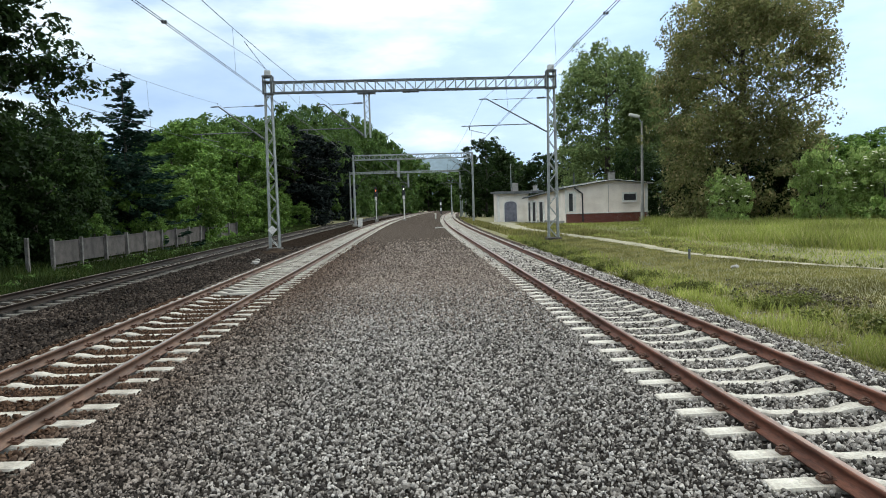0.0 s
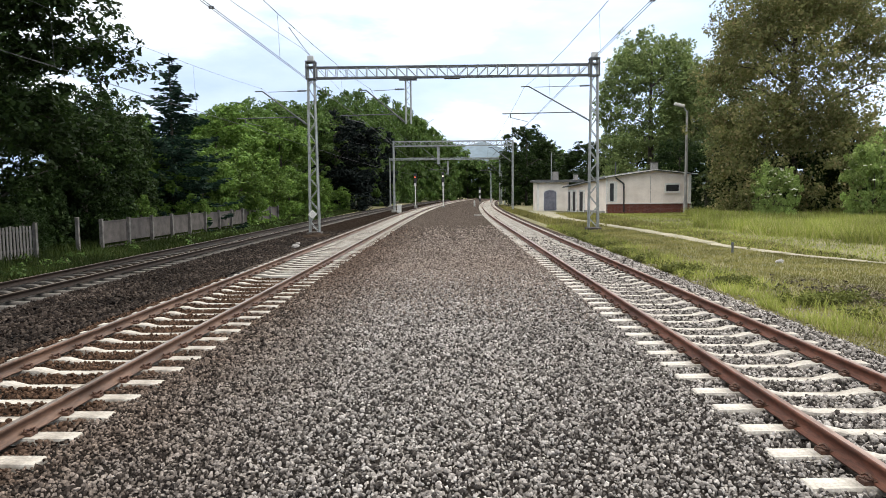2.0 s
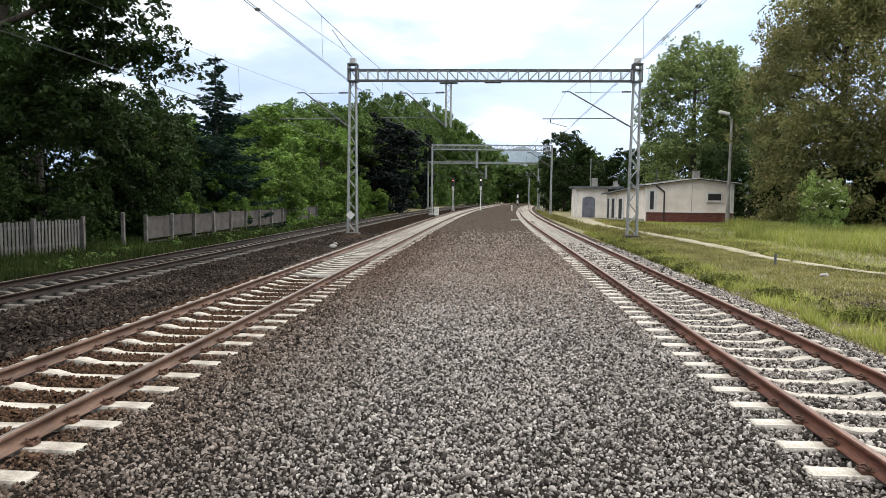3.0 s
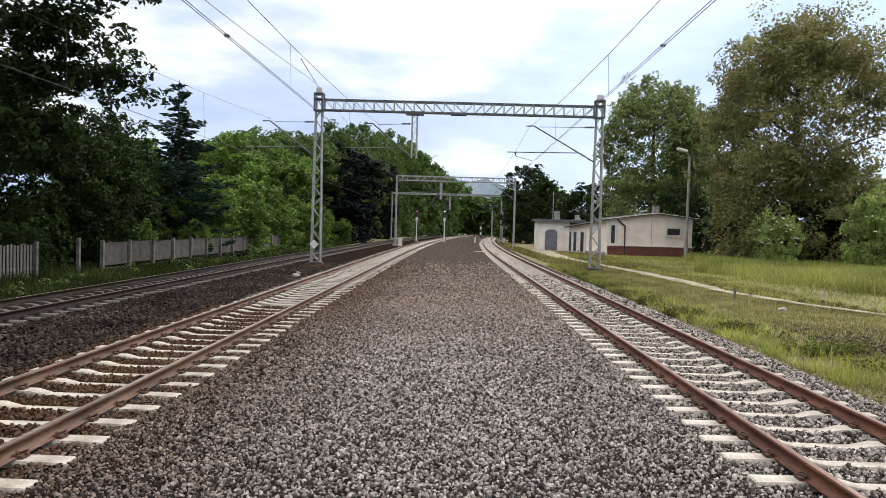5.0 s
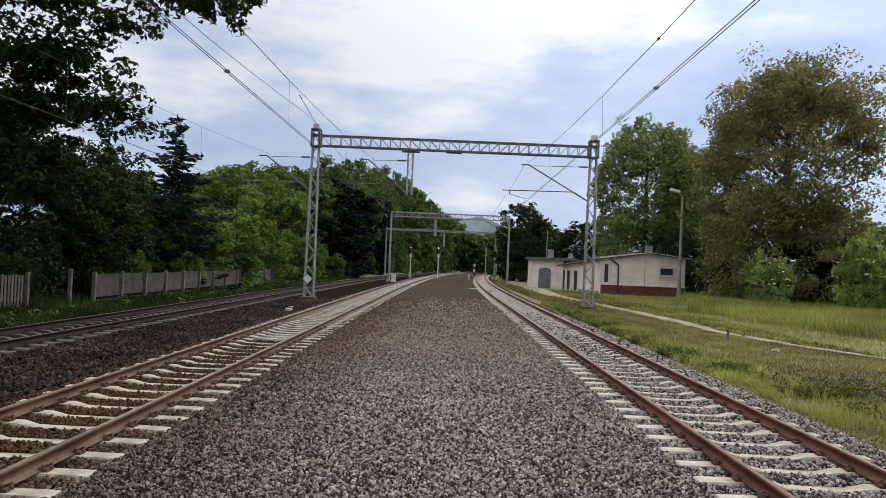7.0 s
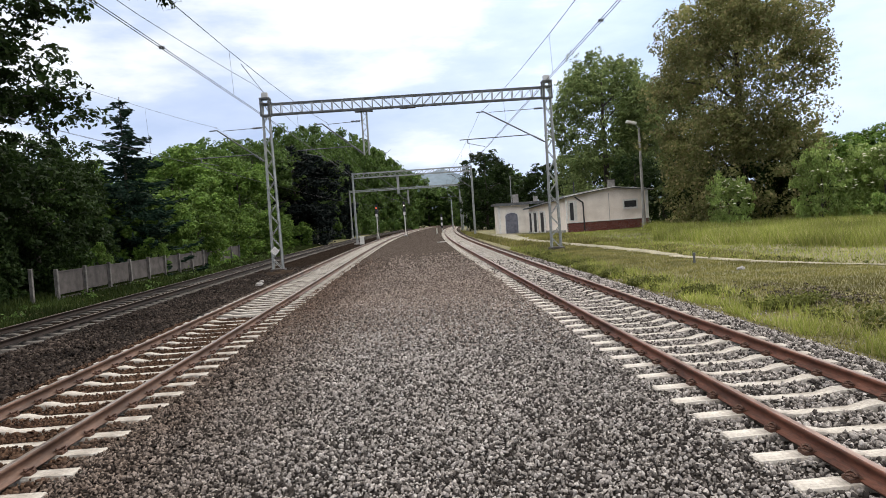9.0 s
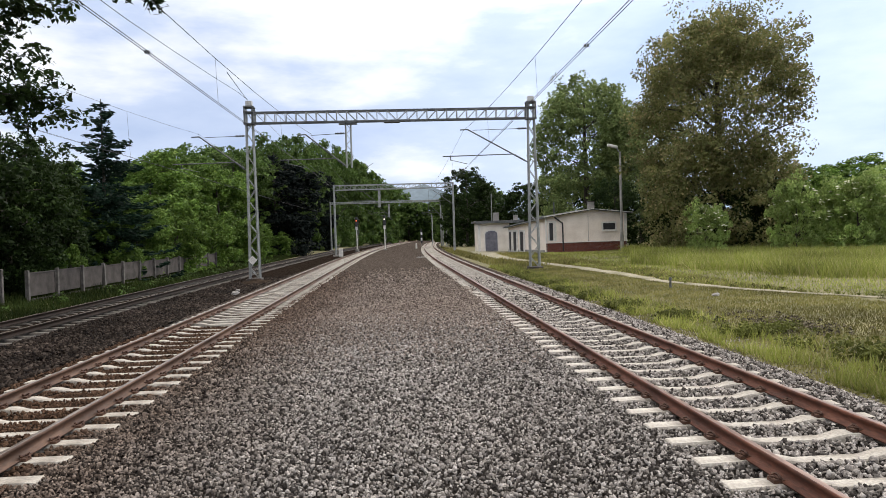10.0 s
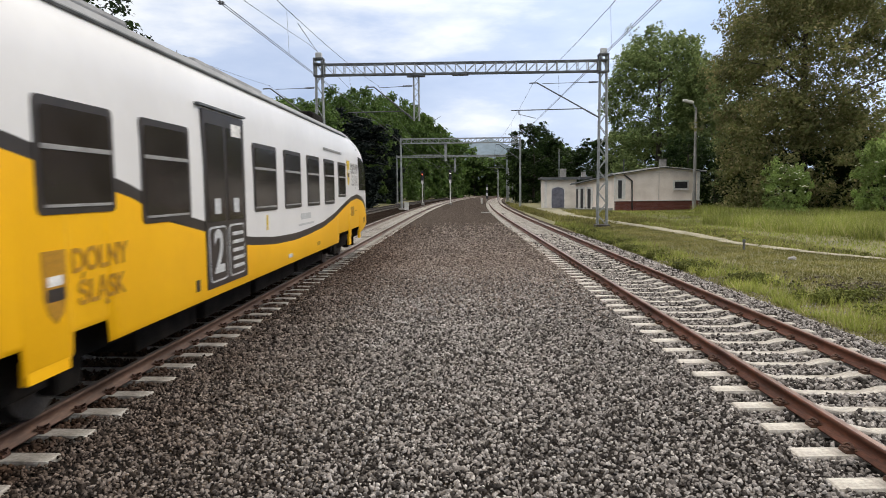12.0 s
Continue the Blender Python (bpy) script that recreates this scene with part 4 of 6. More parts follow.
def build_house():
    w, d = 8.25, 4.0
    zl, zp, zr = 3.4, 4.05, 3.7
    h = tagged(new("railway_building"), "low cream plastered building with brick plinth and shallow gable roof", "building")
    h.matrix_basis = pose(14.6, 66.4, 0, 0, 0, 5)
    part("wall", prism([(0, 0.0), (w, 0.0), (w, zr), (w * 0.57, zp), (0, zl)], 0, d), M_PLASTER, h)
    for x0, z0, x1, z1 in ((-0.25, zl - 0.03, w * 0.57, zp + 0.02), (w * 0.57, zp + 0.02, w + 0.5, zr - 0.06)):
        part("roof", slab(bmesh.new(), x0, z0, x1, z1, -0.4, d + 0.3, 0.11), M_ROOF, h, "dark tarred roof")
        part("fascia", bar(bmesh.new(), (x0, -0.42, z0 + 0.09), (x1, -0.42, z1 + 0.09), 0.03, 0.045), M_TRIM, h)
    plinth = part("plinth", box((w / 2, -0.02, 0.46), (w - 0.02, 0.1, 0.95)), M_CONCRETE, h, "dark red brick plinth")
    bme = bpy.data.meshes.new("brick")
    t = box((0, 0, 0), (0.252, 0.03, 0.068), bevel=0.004)
    t.to_mesh(bme)
    t.free()
    bme.materials.append(M_BRICK_PIECE)
    for r in range(12):
        for i in range(33):
            x = 0.13 + i * 0.265 + (0.13 if r % 2 else 0)
            if x < w - 0.1:
                shared("brick", bme, None, plinth, m=pose(x, -0.078, 0.035 + r * 0.078))
    part("plinth_cap", box((w / 2, -0.06, 0.965), (w + 0.1, 0.2, 0.06)), M_TRIM, h)
    win = part("window_frame", box((6.42, -0.03, 2.42), (1.5, 0.12, 0.92)), M_TRIM, h, "white window frame")
    part("pane", box((6.42, -0.095, 2.42), (1.22, 0.02, 0.62)), M_DARK, win, "dark glass")
    part("window_sill", box((6.42, -0.1, 1.95), (1.5, 0.12, 0.04)), M_TRIM, win)
    dr = part("window_frame", box((0.62, -0.03, 2.1), (0.85, 0.12, 1.95)), M_TRIM, h, "tall white window frame")
    part("pane", box((0.52, -0.095, 2.05), (0.36, 0.03, 1.7)), M_DARK, dr, "dark glass")
    part("corner_board", box((0.04, -0.03, 2.2), (0.16, 0.1, 2.4)), M_TRIM, h)
    part("corner_board", box((w - 0.12, -0.03, 2.3), (0.26, 0.08, 2.65)), M_TRIM, h)
    for p, q in (((0.85, -0.2, 3.42), (1.66, -0.14, 2.85)), ((1.66, -0.14, 2.85), (1.68, -0.14, 0.15))):
        part("downpipe", rod(p, q, 0.07), M_DARK, h)
    part("expansion_joint", box((4.3, -0.012, 2.3), (0.03, 0.02, 2.6)), M_CONCRETE, h)
    ch = part("chimney", box((5.2, 1.5, 4.35), (0.55, 0.55, 1.1), bevel=0.02), M_CONCRETE, h)
    part("chimney_cap", box((5.2, 1.5, 4.93), (0.66, 0.66, 0.08)), M_FENCE, ch)
    part("vent_pipe", rod((1.7, 2.5, 3.5), (1.7, 2.5, 5.0), 0.06), M_STEEL_DARK, h)
    # lower wing that runs back along the track
    back = h.matrix_basis.inverted() @ pose(14.65, 66.75, 0, 0, 0, 106.7)
    L, z0, z1 = 8.15, 3.36, 2.62
    part("wing_wall", prism([(0, 0), (L, 0), (L, z1), (0, z0)], -3.4, 0), M_PLASTER, h, m=back)
    part("wing_roof", slab(bmesh.new(), -0.3, z0 + 0.02, L + 0.35, z1 - 0.01, -3.6, 0.4, 0.12), M_ROOF, h, "dark tarred roof", back)
    part("wing_base", box((L / 2, 0.03, 0.14), (L, 0.08, 0.28)), M_CONCRETE, h, m=back)
    for x, ww in ((4.9, 0.85), (6.5, 0.75), (7.6, 0.5)):
        fr = part("doorway", box((x, 0.03, 1.2), (ww + 0.36, 0.1, 2.25)), M_TRIM, h, "white door frame", back)
        part("door", box((x, 0.1, 1.15), (ww * 0.72, 0.04, 2.0)), M_DARK, fr, "dark door", Matrix())
    part("gutter", rod((-0.3, 0.45, z0 + 0.02), (L + 0.35, 0.45, z1 - 0.01), 0.06), M_STEEL_DARK, h, m=back)

    f = tagged(new("outbuilding"), "grey plastered outbuilding with an arched door and flat roof", "building")
    f.matrix_basis = pose(9.3, 77.0, 0, 0, 0, 0)
    part("wall", box((1.75, 1.75, 1.6), (3.5, 3.5, 3.2)), M_PLASTER_B, f)
    part("roof", box((2.4, 1.7, 3.34), (5.4, 4.3, 0.24), bevel=0.03), M_ROOF, f, "thick grey flat roof")
    part("roof_edge", box((2.4, -0.47, 3.26), (5.44, 0.06, 0.2)), M_STEEL_DARK, f)
    bm = bmesh.new()
    pts = [(-0.68, 0.1), (0.68, 0.1), (0.68, 2.0)] + [(0.68 * math.cos(a), 2.0 + 0.34 * math.sin(a)) for a in (0.5, 1.0, 1.57, 2.1, 2.6)] + [(-0.68, 2.0)]
    fr = bmesh.ops.contextual_create(bm, geom=[bm.verts.new((1.46 + x * 1.14, -0.05, z * 1.04)) for x, z in pts])
    ext = bmesh.ops.extrude_face_region(bm, geom=bm.faces[:])
    bmesh.ops.translate(bm, vec=(0, 0.1, 0), verts=[v for v in ext["geom"] if isinstance(v, bmesh.types.BMVert)])
    bmesh.ops.recalc_face_normals(bm, faces=bm.faces)
    arch = part("doorway", bm, M_TRIM, f, "arched surround")
    bm = bmesh.new()
    bmesh.ops.contextual_create(bm, geom=[bm.verts.new((1.46 + x, -0.07, z)) for x, z in pts])
    ext = bmesh.ops.extrude_face_region(bm, geom=bm.faces[:])
    bmesh.ops.translate(bm, vec=(0, 0.1, 0), verts=[v for v in ext["geom"] if isinstance(v, bmesh.types.BMVert)])
    bmesh.ops.recalc_face_normals(bm, faces=bm.faces)
    part("door", bm, M_DOOR, arch, "blue-grey boarded door")
    part("corner_pilaster", box((0.12, -0.03, 1.55), (0.24, 0.1, 3.0)), M_TRIM, f)
    part("chimney", box((2.3, 1.8, 3.9), (0.6, 0.6, 1.0), bevel=0.02), M_CONCRETE, f)
    part("chimney", box((4.6, 2.0, 3.7), (0.45, 0.45, 0.7), bevel=0.02), M_CONCRETE, f)
    part("flag_pole", rod((2.0, 3.0, 3.4), (2.0, 3.0, 6.6), 0.05), M_STEEL, f)


M_BRICK_PIECE = pieces("plinth_brick_piece", [(0.12, 0.045, 0.038), (0.19, 0.07, 0.055), (0.15, 0.06, 0.048), (0.23, 0.095, 0.072)], 0.9, island=False, grain_scale=20)


PATH_Y = [12, 16, 18.7, 20.7, 22.7, 26.5, 32, 39, 47, 56, 66, 78]
PATH_X = [18.0, 15.2, 13.6, 12.5, 11.5, 10.55, 10.5, 10.1, 9.4, 8.6, 8.9, 9.4]


def build_path():
    pts = list(zip(PATH_X, PATH_Y))
    wid = [0.04, 0.08, 0.14, 0.2, 0.28, 0.34, 0.4, 0.42, 0.6, 1.0, 1.3, 1.1]
    V, n = [], 90
    rng = np.random.default_rng(5)
    t = np.linspace(0, len(pts) - 1, n)
    px, py = np.interp(t, range(len(pts)), [p[0] for p in pts]), np.interp(t, range(len(pts)), [p[1] for p in pts])
    w = np.interp(t, range(len(pts)), wid)
    for x, y, ww in zip(px, py, w):
        for u in np.linspace(-1, 1, 5):
            X = x + u * ww * (1 + rng.uniform(-0.3, 0.3)) + rng.uniform(-0.08, 0.08)
            V.append((X, y, float(ground_z(X, y)) + 0.03 + 0.02 * (1 - u * u)))
    F = [(i * 5 + j, i * 5 + j + 1, i * 5 + j + 6, i * 5 + j + 5) for i in range(n - 1) for j in range(4)]
    tagged(arrays("footpath", V, F, M_PATH, smooth=True), "pale trodden sandy footpath through the grass", "path", kind="structure")


# ---- fence ----
def build_fences():
    f = tagged(new("concrete_fence"), "weathered concrete panel fence along the railway", "fence")
    n, x, pitch = 12, -15.0, 2.5
    for i in range(n + 1):
        y = 29.5 + pitch * i
        z = float(ground_z(x, y))
        tilt = Euler((0.012 * math.sin(i * 2.3), 0.02 * math.sin(i * 1.7), 0)).to_matrix()
        part("post", box((x + 0.03, y, z + 0.62), (0.15, 0.14, 1.42), tilt, 0.015), M_FENCE_POST, f, "pale worn post")
        if i < n:
            dz = 0.02 * math.sin(i * 1.9)
            panel = part("panel", box((x - 0.03, y + pitch / 2, z + 0.74 + dz), (0.05, pitch - 0.2, 0.98), None, 0.01), M_FENCE, f)
            for side in (-1, 1):
                part("panel_rib", box((x + 0.005, y + pitch / 2 + side * (pitch / 2 - 0.13), z + 0.74 + dz), (0.03, 0.05, 0.98)), M_FENCE, panel)
            part("panel_rim", box((x + 0.005, y + pitch / 2, z + 1.21 + dz), (0.035, pitch - 0.2, 0.05)), M_FENCE, panel)
            part("base_board", box((x - 0.03, y + pitch / 2, z + 0.06), (0.06, pitch - 0.18, 0.16), None, 0.01), M_FENCE, f)
    g = tagged(new("picket_fence"), "old grey wooden picket fence under the trees", "fence")
    a, b = Vector((-15.9, 17.6, 0)), Vector((-15.2, 25.05, 0))
    d = (b - a).normalized()
    rot = Matrix.Rotation(math.atan2(d.y, d.x), 3, "Z")
    k = int((b - a).length / 0.165)
    for i in range(k + 1):
        p = a.lerp(b, i / k)
        z = float(ground_z(p.x, p.y))
        part("picket", box((p.x, p.y, z + 0.68), (0.105, 0.025, 1.15 + 0.04 * math.sin(i * 1.7)), rot, 0.006), M_WOOD_PALE, g)
    for i in range(4):
        p = a.lerp(b, i / 3)
        part("fence_post", box((p.x + 0.07, p.y, 0.55), (0.12, 0.12, 1.4), rot, 0.012), M_FENCE_POST, g)
        if i < 3:
            q = a.lerp(b, (i + 0.5) / 3)
            part("base_board", box((q.x, q.y, -0.02), ((b - a).length / 3 - 0.14, 0.06, 0.16), rot, 0.01), M_FENCE_POST, g)
            for zz in (0.4, 1.05):
                part("rail", box((q.x - 0.05, q.y, zz - 0.1), ((b - a).length / 3, 0.04, 0.08), rot), M_WOOD_PALE, g)
    p = tagged(new("fence_post"), "leaning bare concrete fence post", "post", "fence posts")
    part("post", box((-15.05, 27.75, 0.6), (0.13, 0.13, 1.5), Euler((0.05, 0.03, 0)).to_matrix(), 0.012), M_FENCE_POST, p)


# ---- plants ----
def leaf_cloud(centres, radii, per, size, rng, flat=0.0):
    """Leaf blades scattered in clumps: each blade a folded diamond of four corners."""
    c = np.repeat(centres, per, axis=0)
    r = np.repeat(radii, per)
    n = len(c)
    d = rng.normal(size=(n, 3))
    d /= np.linalg.norm(d, axis=1, keepdims=True)
    p = c + d * (r * rng.uniform(0.25, 1.0, n) ** 0.5)[:, None] * np.array([1, 1, 0.72])
    nrm = d * 0.6 + rng.normal(size=(n, 3)) * 0.6 + np.array([0, 0, 0.5 + flat])
    nrm /= np.linalg.norm(nrm, axis=1, keepdims=True)
    u = np.cross(nrm, rng.normal(size=(n, 3)))
    u /= np.linalg.norm(u, axis=1, keepdims=True)
    v = np.cross(nrm, u)
    s = (size * rng.uniform(0.6, 1.4, n))[:, None]
    V = np.stack([p - u * s, p - v * s * 0.55 + nrm * s * 0.12, p + u * s, p + v * s * 0.55 + nrm * s * 0.12], 1).reshape(-1, 3)
    F = np.arange(n * 4).reshape(-1, 4)
    return V, F


def limb(bm, pts, r0, r1, n=7):
    for i, (a, b) in enumerate(zip(pts, pts[1:])):
        k = len(pts) - 1
        add_rod(bm, a, b, r0 + (r1 - r0) * i / k, r0 + (r1 - r0) * (i + 1) / k, n)


def broadleaf(name, label, seed, height, width, base, leafmat, clumps, per, size, trunk=0.25, lean=(0, 0), skirt=0.25, dome=0.35):
    """Tapered trunk, limbs and a crown of leaf clumps with gaps and an uneven outline."""
    rng = np.random.default_rng(seed)
    t = tagged(new(name), label, "bush" if "bush" in name else "tree")
    top = np.array([lean[0], lean[1], height])
    bm = bmesh.new()
    spine = [Vector((lean[0] * (k / 5) ** 1.5 + rng.normal(0, 0.08), lean[1] * (k / 5) ** 1.5 + rng.normal(0, 0.08), -0.2 + height * 0.85 * k / 5)) for k in range(6)]
    limb(bm, spine, trunk, trunk * 0.2, 9)
    nb = 9
    ends = []
    for i in range(nb):
        z = base + (height * 0.8 - base) * (i + 0.5) / nb
        a = rng.uniform(0, 6.283)
        f = z / (height * 0.85)
        s = spine[0].lerp(spine[-1], min(f, 1))
        ln = width * 0.5 * rng.uniform(0.5, 0.85)
        e = s + Vector((math.cos(a) * ln, math.sin(a) * ln, ln * rng.uniform(0.2, 0.7)))
        m = s.lerp(e, 0.5) + Vector((0, 0, 0.12 * ln))
        limb(bm, [s, m, e], trunk * 0.38 * (1 - 0.5 * f), trunk * 0.08, 6)
        ends.append(e)
    part("trunk", bm, M_BARK, t, "dark rough trunk and limbs")
    # crown: lobes, each of many clumps
    zc = (base + height) / 2
    lobes = rng.normal(size=(max(7, clumps // 28), 3))
    lobes /= np.linalg.norm(lobes, axis=1, keepdims=True)
    lobes *= np.array([width * 0.33, width * 0.33, (height - base) * 0.36])
    lobes += np.array([lean[0] * 0.6, lean[1] * 0.6, zc + (height - base) * 0.03])
    lr = width * rng.uniform(0.15, 0.25, len(lobes))
    k = rng.integers(0, len(lobes), clumps)
    d = rng.normal(size=(clumps, 3))
    d /= np.linalg.norm(d, axis=1, keepdims=True)
    c = lobes[k] + d * (lr[k] * rng.uniform(0.35, 1.08, clumps))[:, None]
    shell = rng.uniform(0, 1, clumps) < dome
    e = rng.normal(size=(clumps, 3))
    e /= np.linalg.norm(e, axis=1, keepdims=True)
    e[:, 2] = np.abs(e[:, 2]) ** 0.8
    bump = 0.82 + 0.13 * np.sin(e[:, 0] * 7 + seed) * np.cos(e[:, 1] * 6) + rng.normal(0, 0.05, clumps)
    bump = np.clip(bump, 0.66, 0.96)
    c[shell] = (e * bump[:, None] * np.array([width * 0.5, width * 0.5, height - zc]) + np.array([lean[0], lean[1], zc]))[shell]
    low = rng.uniform(0, 1, clumps) < skirt
    ang, rr = rng.uniform(0, 6.283, clumps), width * 0.42 * rng.uniform(0.3, 1, clumps) ** 0.5
    c[low] = np.stack([np.cos(ang) * rr, np.sin(ang) * rr, rng.uniform(0.2, (base + height) * 0.4, clumps)], 1)[low]
    c[:, 2] = np.maximum(c[:, 2], base * 0.6 + 0.2)
    rad = width * 0.055 * rng.uniform(0.6, 1.5, clumps)
    V, F = leaf_cloud(c, rad, per, size, rng)
    ob = arrays("crown", V, F, leafmat, t)
    return t


def spruce(name, label, seed, height, width, per):
    rng = np.random.default_rng(seed)
    t = tagged(new(name), label, "tree")
    part("trunk", rod((0, 0, -0.2), (0, 0, height), 0.2, 0.02, 8), M_BARK, t)
    V = []
    levels = int(height / 0.34)
    for i in range(levels):
        f = i / levels
        z = 0.6 + (height - 0.7) * f
        r = width * 0.5 * (1 - f) ** 0.7 * rng.uniform(0.6, 1.2) + 0.1
        for b in range(9 if f < 0.75 else 6):
            a = rng.uniform(0, 6.283)
            rr = r * rng.uniform(0.55, 1.2)
            n = max(5, int(per * rr))
            s = rng.uniform(0, 1, n) ** 0.7
            x, y = np.cos(a) * rr * s, np.sin(a) * rr * s
            zz = z + rng.uniform(-0.15, 0.15) - rr * 0.35 * s + rr * 0.3 * s ** 3 + rng.normal(0, 0.06, n)
            side = rng.normal(0, 0.13, n) * (1.1 - s) * rr
            x, y = x - np.sin(a) * side, y + np.cos(a) * side
            p = np.stack([x, y, zz], 1)
            u = np.stack([np.cos(a) + rng.normal(0, 0.45, n), np.sin(a) + rng.normal(0, 0.45, n), rng.uniform(-0.5, 0.25, n)], 1)
            u /= np.linalg.norm(u, axis=1, keepdims=True)
            w = np.cross(u, rng.normal(size=(n, 3)))
            w /= np.linalg.norm(w, axis=1, keepdims=True)
            L = rng.uniform(0.12, 0.24, (n, 1))
            V.append(np.stack([p - u * L, p - w * L * 0.28, p + u * L, p + w * L * 0.28], 1).reshape(-1, 3))
    V = np.concatenate(V)
    arrays("crown", V, np.arange(len(V)).reshape(-1, 4), M_NEEDLE, t)
    return t


def plant(ob, x, y, turn, s=1.0, sz=None, z=None, first=False):
    zz = float(ground_z(x, y)) if z is None else z
    m = pose(x, y, max(zz, -0.3) - 0.05, 0, 0, turn)
    o = ob if first else copy_thing(ob, m)
    o.matrix_basis = m
    o.scale = (s, s, sz or s)
    return o


def build_plants():
    # the old maple whose boughs hang over the line
    rng = np.random.default_rng(21)
    t = tagged(new("maple_tree"), "large dark maple with boughs hanging out towards the track", "tree")
    bm = bmesh.new()
    root = Vector((-17.6, 22.0, 0.1))
    fork = Vector((-16.6, 21.6, 5.4))
    limb(bm, [root, Vector((-17.3, 21.9, 2.5)), fork], 0.45, 0.34, 12)
    boughs = [
        [fork, Vector((-14.8, 20.8, 8.2)), Vector((-13.0, 20.2, 10.2)), Vector((-11.0, 19.6, 10.8)), Vector((-8.6, 19.4, 10.2)), Vector((-7.4, 19.4, 9.7)), Vector((-6.5, 19.4, 9.55))],
        [fork, Vector((-15.6, 21.4, 8.8)), Vector((-14.6, 21.8, 12.0)), Vector((-13.2, 22.0, 14.5)), Vector((-10.5, 21.6, 14.8))],
        [fork, Vector((-17.6, 21.4, 8.5)), Vector((-18.8, 22.2, 11.0))],
        [Vector((-15.4, 21.0, 7.2)), Vector((-13.4, 20.8, 7.9)), Vector((-12.2, 20.8, 8.2)), Vector((-11.2, 20.8, 7.9))],
        [fork, Vector((-14.8, 21.2, 6.4)), Vector((-12.8, 21.8, 6.9)), Vector((-10.3, 22.2, 6.7))],
        [fork, Vector((-16.8, 20.0, 7.2)), Vector((-17.0, 18.6, 8.6))],
        [Vector((-13.4, 20.4, 9.8)), Vector((-11.8, 20.8, 9.8)), Vector((-10.0, 21.2, 9.2))],
        [fork, Vector((-15.2, 21.6, 5.4)), Vector((-13.8, 22.0, 5.2)), Vector((-12.6, 22.4, 4.6))],
    ]
    for i, b in enumerate(boughs):
        limb(bm, b, 0.22 if i < 3 else 0.12, 0.03, 8)
    part("trunk", bm, M_BARK, t, "dark leaning trunk and forked boughs")
    C, Rr = [], []
    for b, dens, sp in zip(boughs, (170, 190, 70, 110, 190, 60, 60, 180), (0.75, 1.9, 1.8, 0.85, 1.0, 1.5, 0.8, 1.1)):
        for _ in range(dens):
            k = rng.uniform(0.3, 1) * (len(b) - 1)
            i = min(int(k), len(b) - 2)
            p = b[i].lerp(b[i + 1], k - i)
            C.append([p.x + rng.normal(0, sp * 0.6), p.y + rng.normal(0, sp * 0.7), p.z + rng.normal(-0.15, sp * 0.45)])
            Rr.append(rng.uniform(0.22, 0.5))
    V, F = leaf_cloud(np.array(C), np.array(Rr), 30, 0.10, rng, 0.4)
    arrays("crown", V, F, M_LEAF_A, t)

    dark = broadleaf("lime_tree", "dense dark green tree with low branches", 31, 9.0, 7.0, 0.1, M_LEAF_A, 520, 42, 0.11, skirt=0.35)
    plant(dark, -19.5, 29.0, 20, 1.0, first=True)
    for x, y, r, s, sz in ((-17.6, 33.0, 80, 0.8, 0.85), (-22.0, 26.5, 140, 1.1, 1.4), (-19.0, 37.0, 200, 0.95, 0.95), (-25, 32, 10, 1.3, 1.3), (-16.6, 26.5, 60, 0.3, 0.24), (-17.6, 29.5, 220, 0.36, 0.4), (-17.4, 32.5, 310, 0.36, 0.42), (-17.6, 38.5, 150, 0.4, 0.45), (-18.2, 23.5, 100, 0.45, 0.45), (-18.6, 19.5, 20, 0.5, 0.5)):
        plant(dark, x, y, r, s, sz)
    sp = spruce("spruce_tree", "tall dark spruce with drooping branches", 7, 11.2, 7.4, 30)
    plant(sp, -17.6, 44.0, 0, first=True)

    bush = broadleaf("hazel_bush", "bright green overgrown bush along the fence", 41, 5.0, 5.2, 0.1, M_LEAF_B, 320, 44, 0.11, trunk=0.1)
    plant(bush, -17.0, 47.5, 0, 1.0, first=True)
    for x, y, r, s, sz in ((-15.8, 52, 70, 0.9, 0.95), (-17.5, 57, 130, 1.3, 1.3), (-15.6, 61, 10, 0.85, 0.8), (-16.0, 68, 220, 1.0, 0.95), (-15.3, 75, 300, 0.75, 0.7), (-17.0, 83, 50, 1.1, 0.95), (-15.0, 91, 170, 0.7, 0.6), (-19.5, 44, 280, 1.2, 1.0), (-15.8, 42.5, 30, 0.42, 0.45), (-16.0, 35.6, 90, 0.3, 0.44)):
        plant(bush, x, y, r, s, sz)
    tall = broadleaf("ash_tree", "tall leafy green tree in the belt beside the line", 51, 13.0, 9.0, 0.3, M_LEAF_B, 560, 50, 0.165, trunk=0.25)
    plant(tall, -21.5, 56, 0, 0.8, 0.56, first=True)
    for x, y, r, s, sz in ((-23, 68, 50, 1.05, 0.85), (-22, 47, 100, 0.7, 0.6), (-25, 80, 160, 1.2, 0.98), (-18.5, 75, 250, 0.9, 0.8), (-29, 58, 300, 1.1, 0.7)):
        plant(tall, x, y, r, s, sz)
    shade = broadleaf("oak_tree", "broad green oak in the tree belt", 61, 15.5, 12.0, 0.2, M_LEAF_MID, 500, 50, 0.2, trunk=0.35)
    plant(shade, -20.5, 92, 0, 1.0, 0.95, first=True)
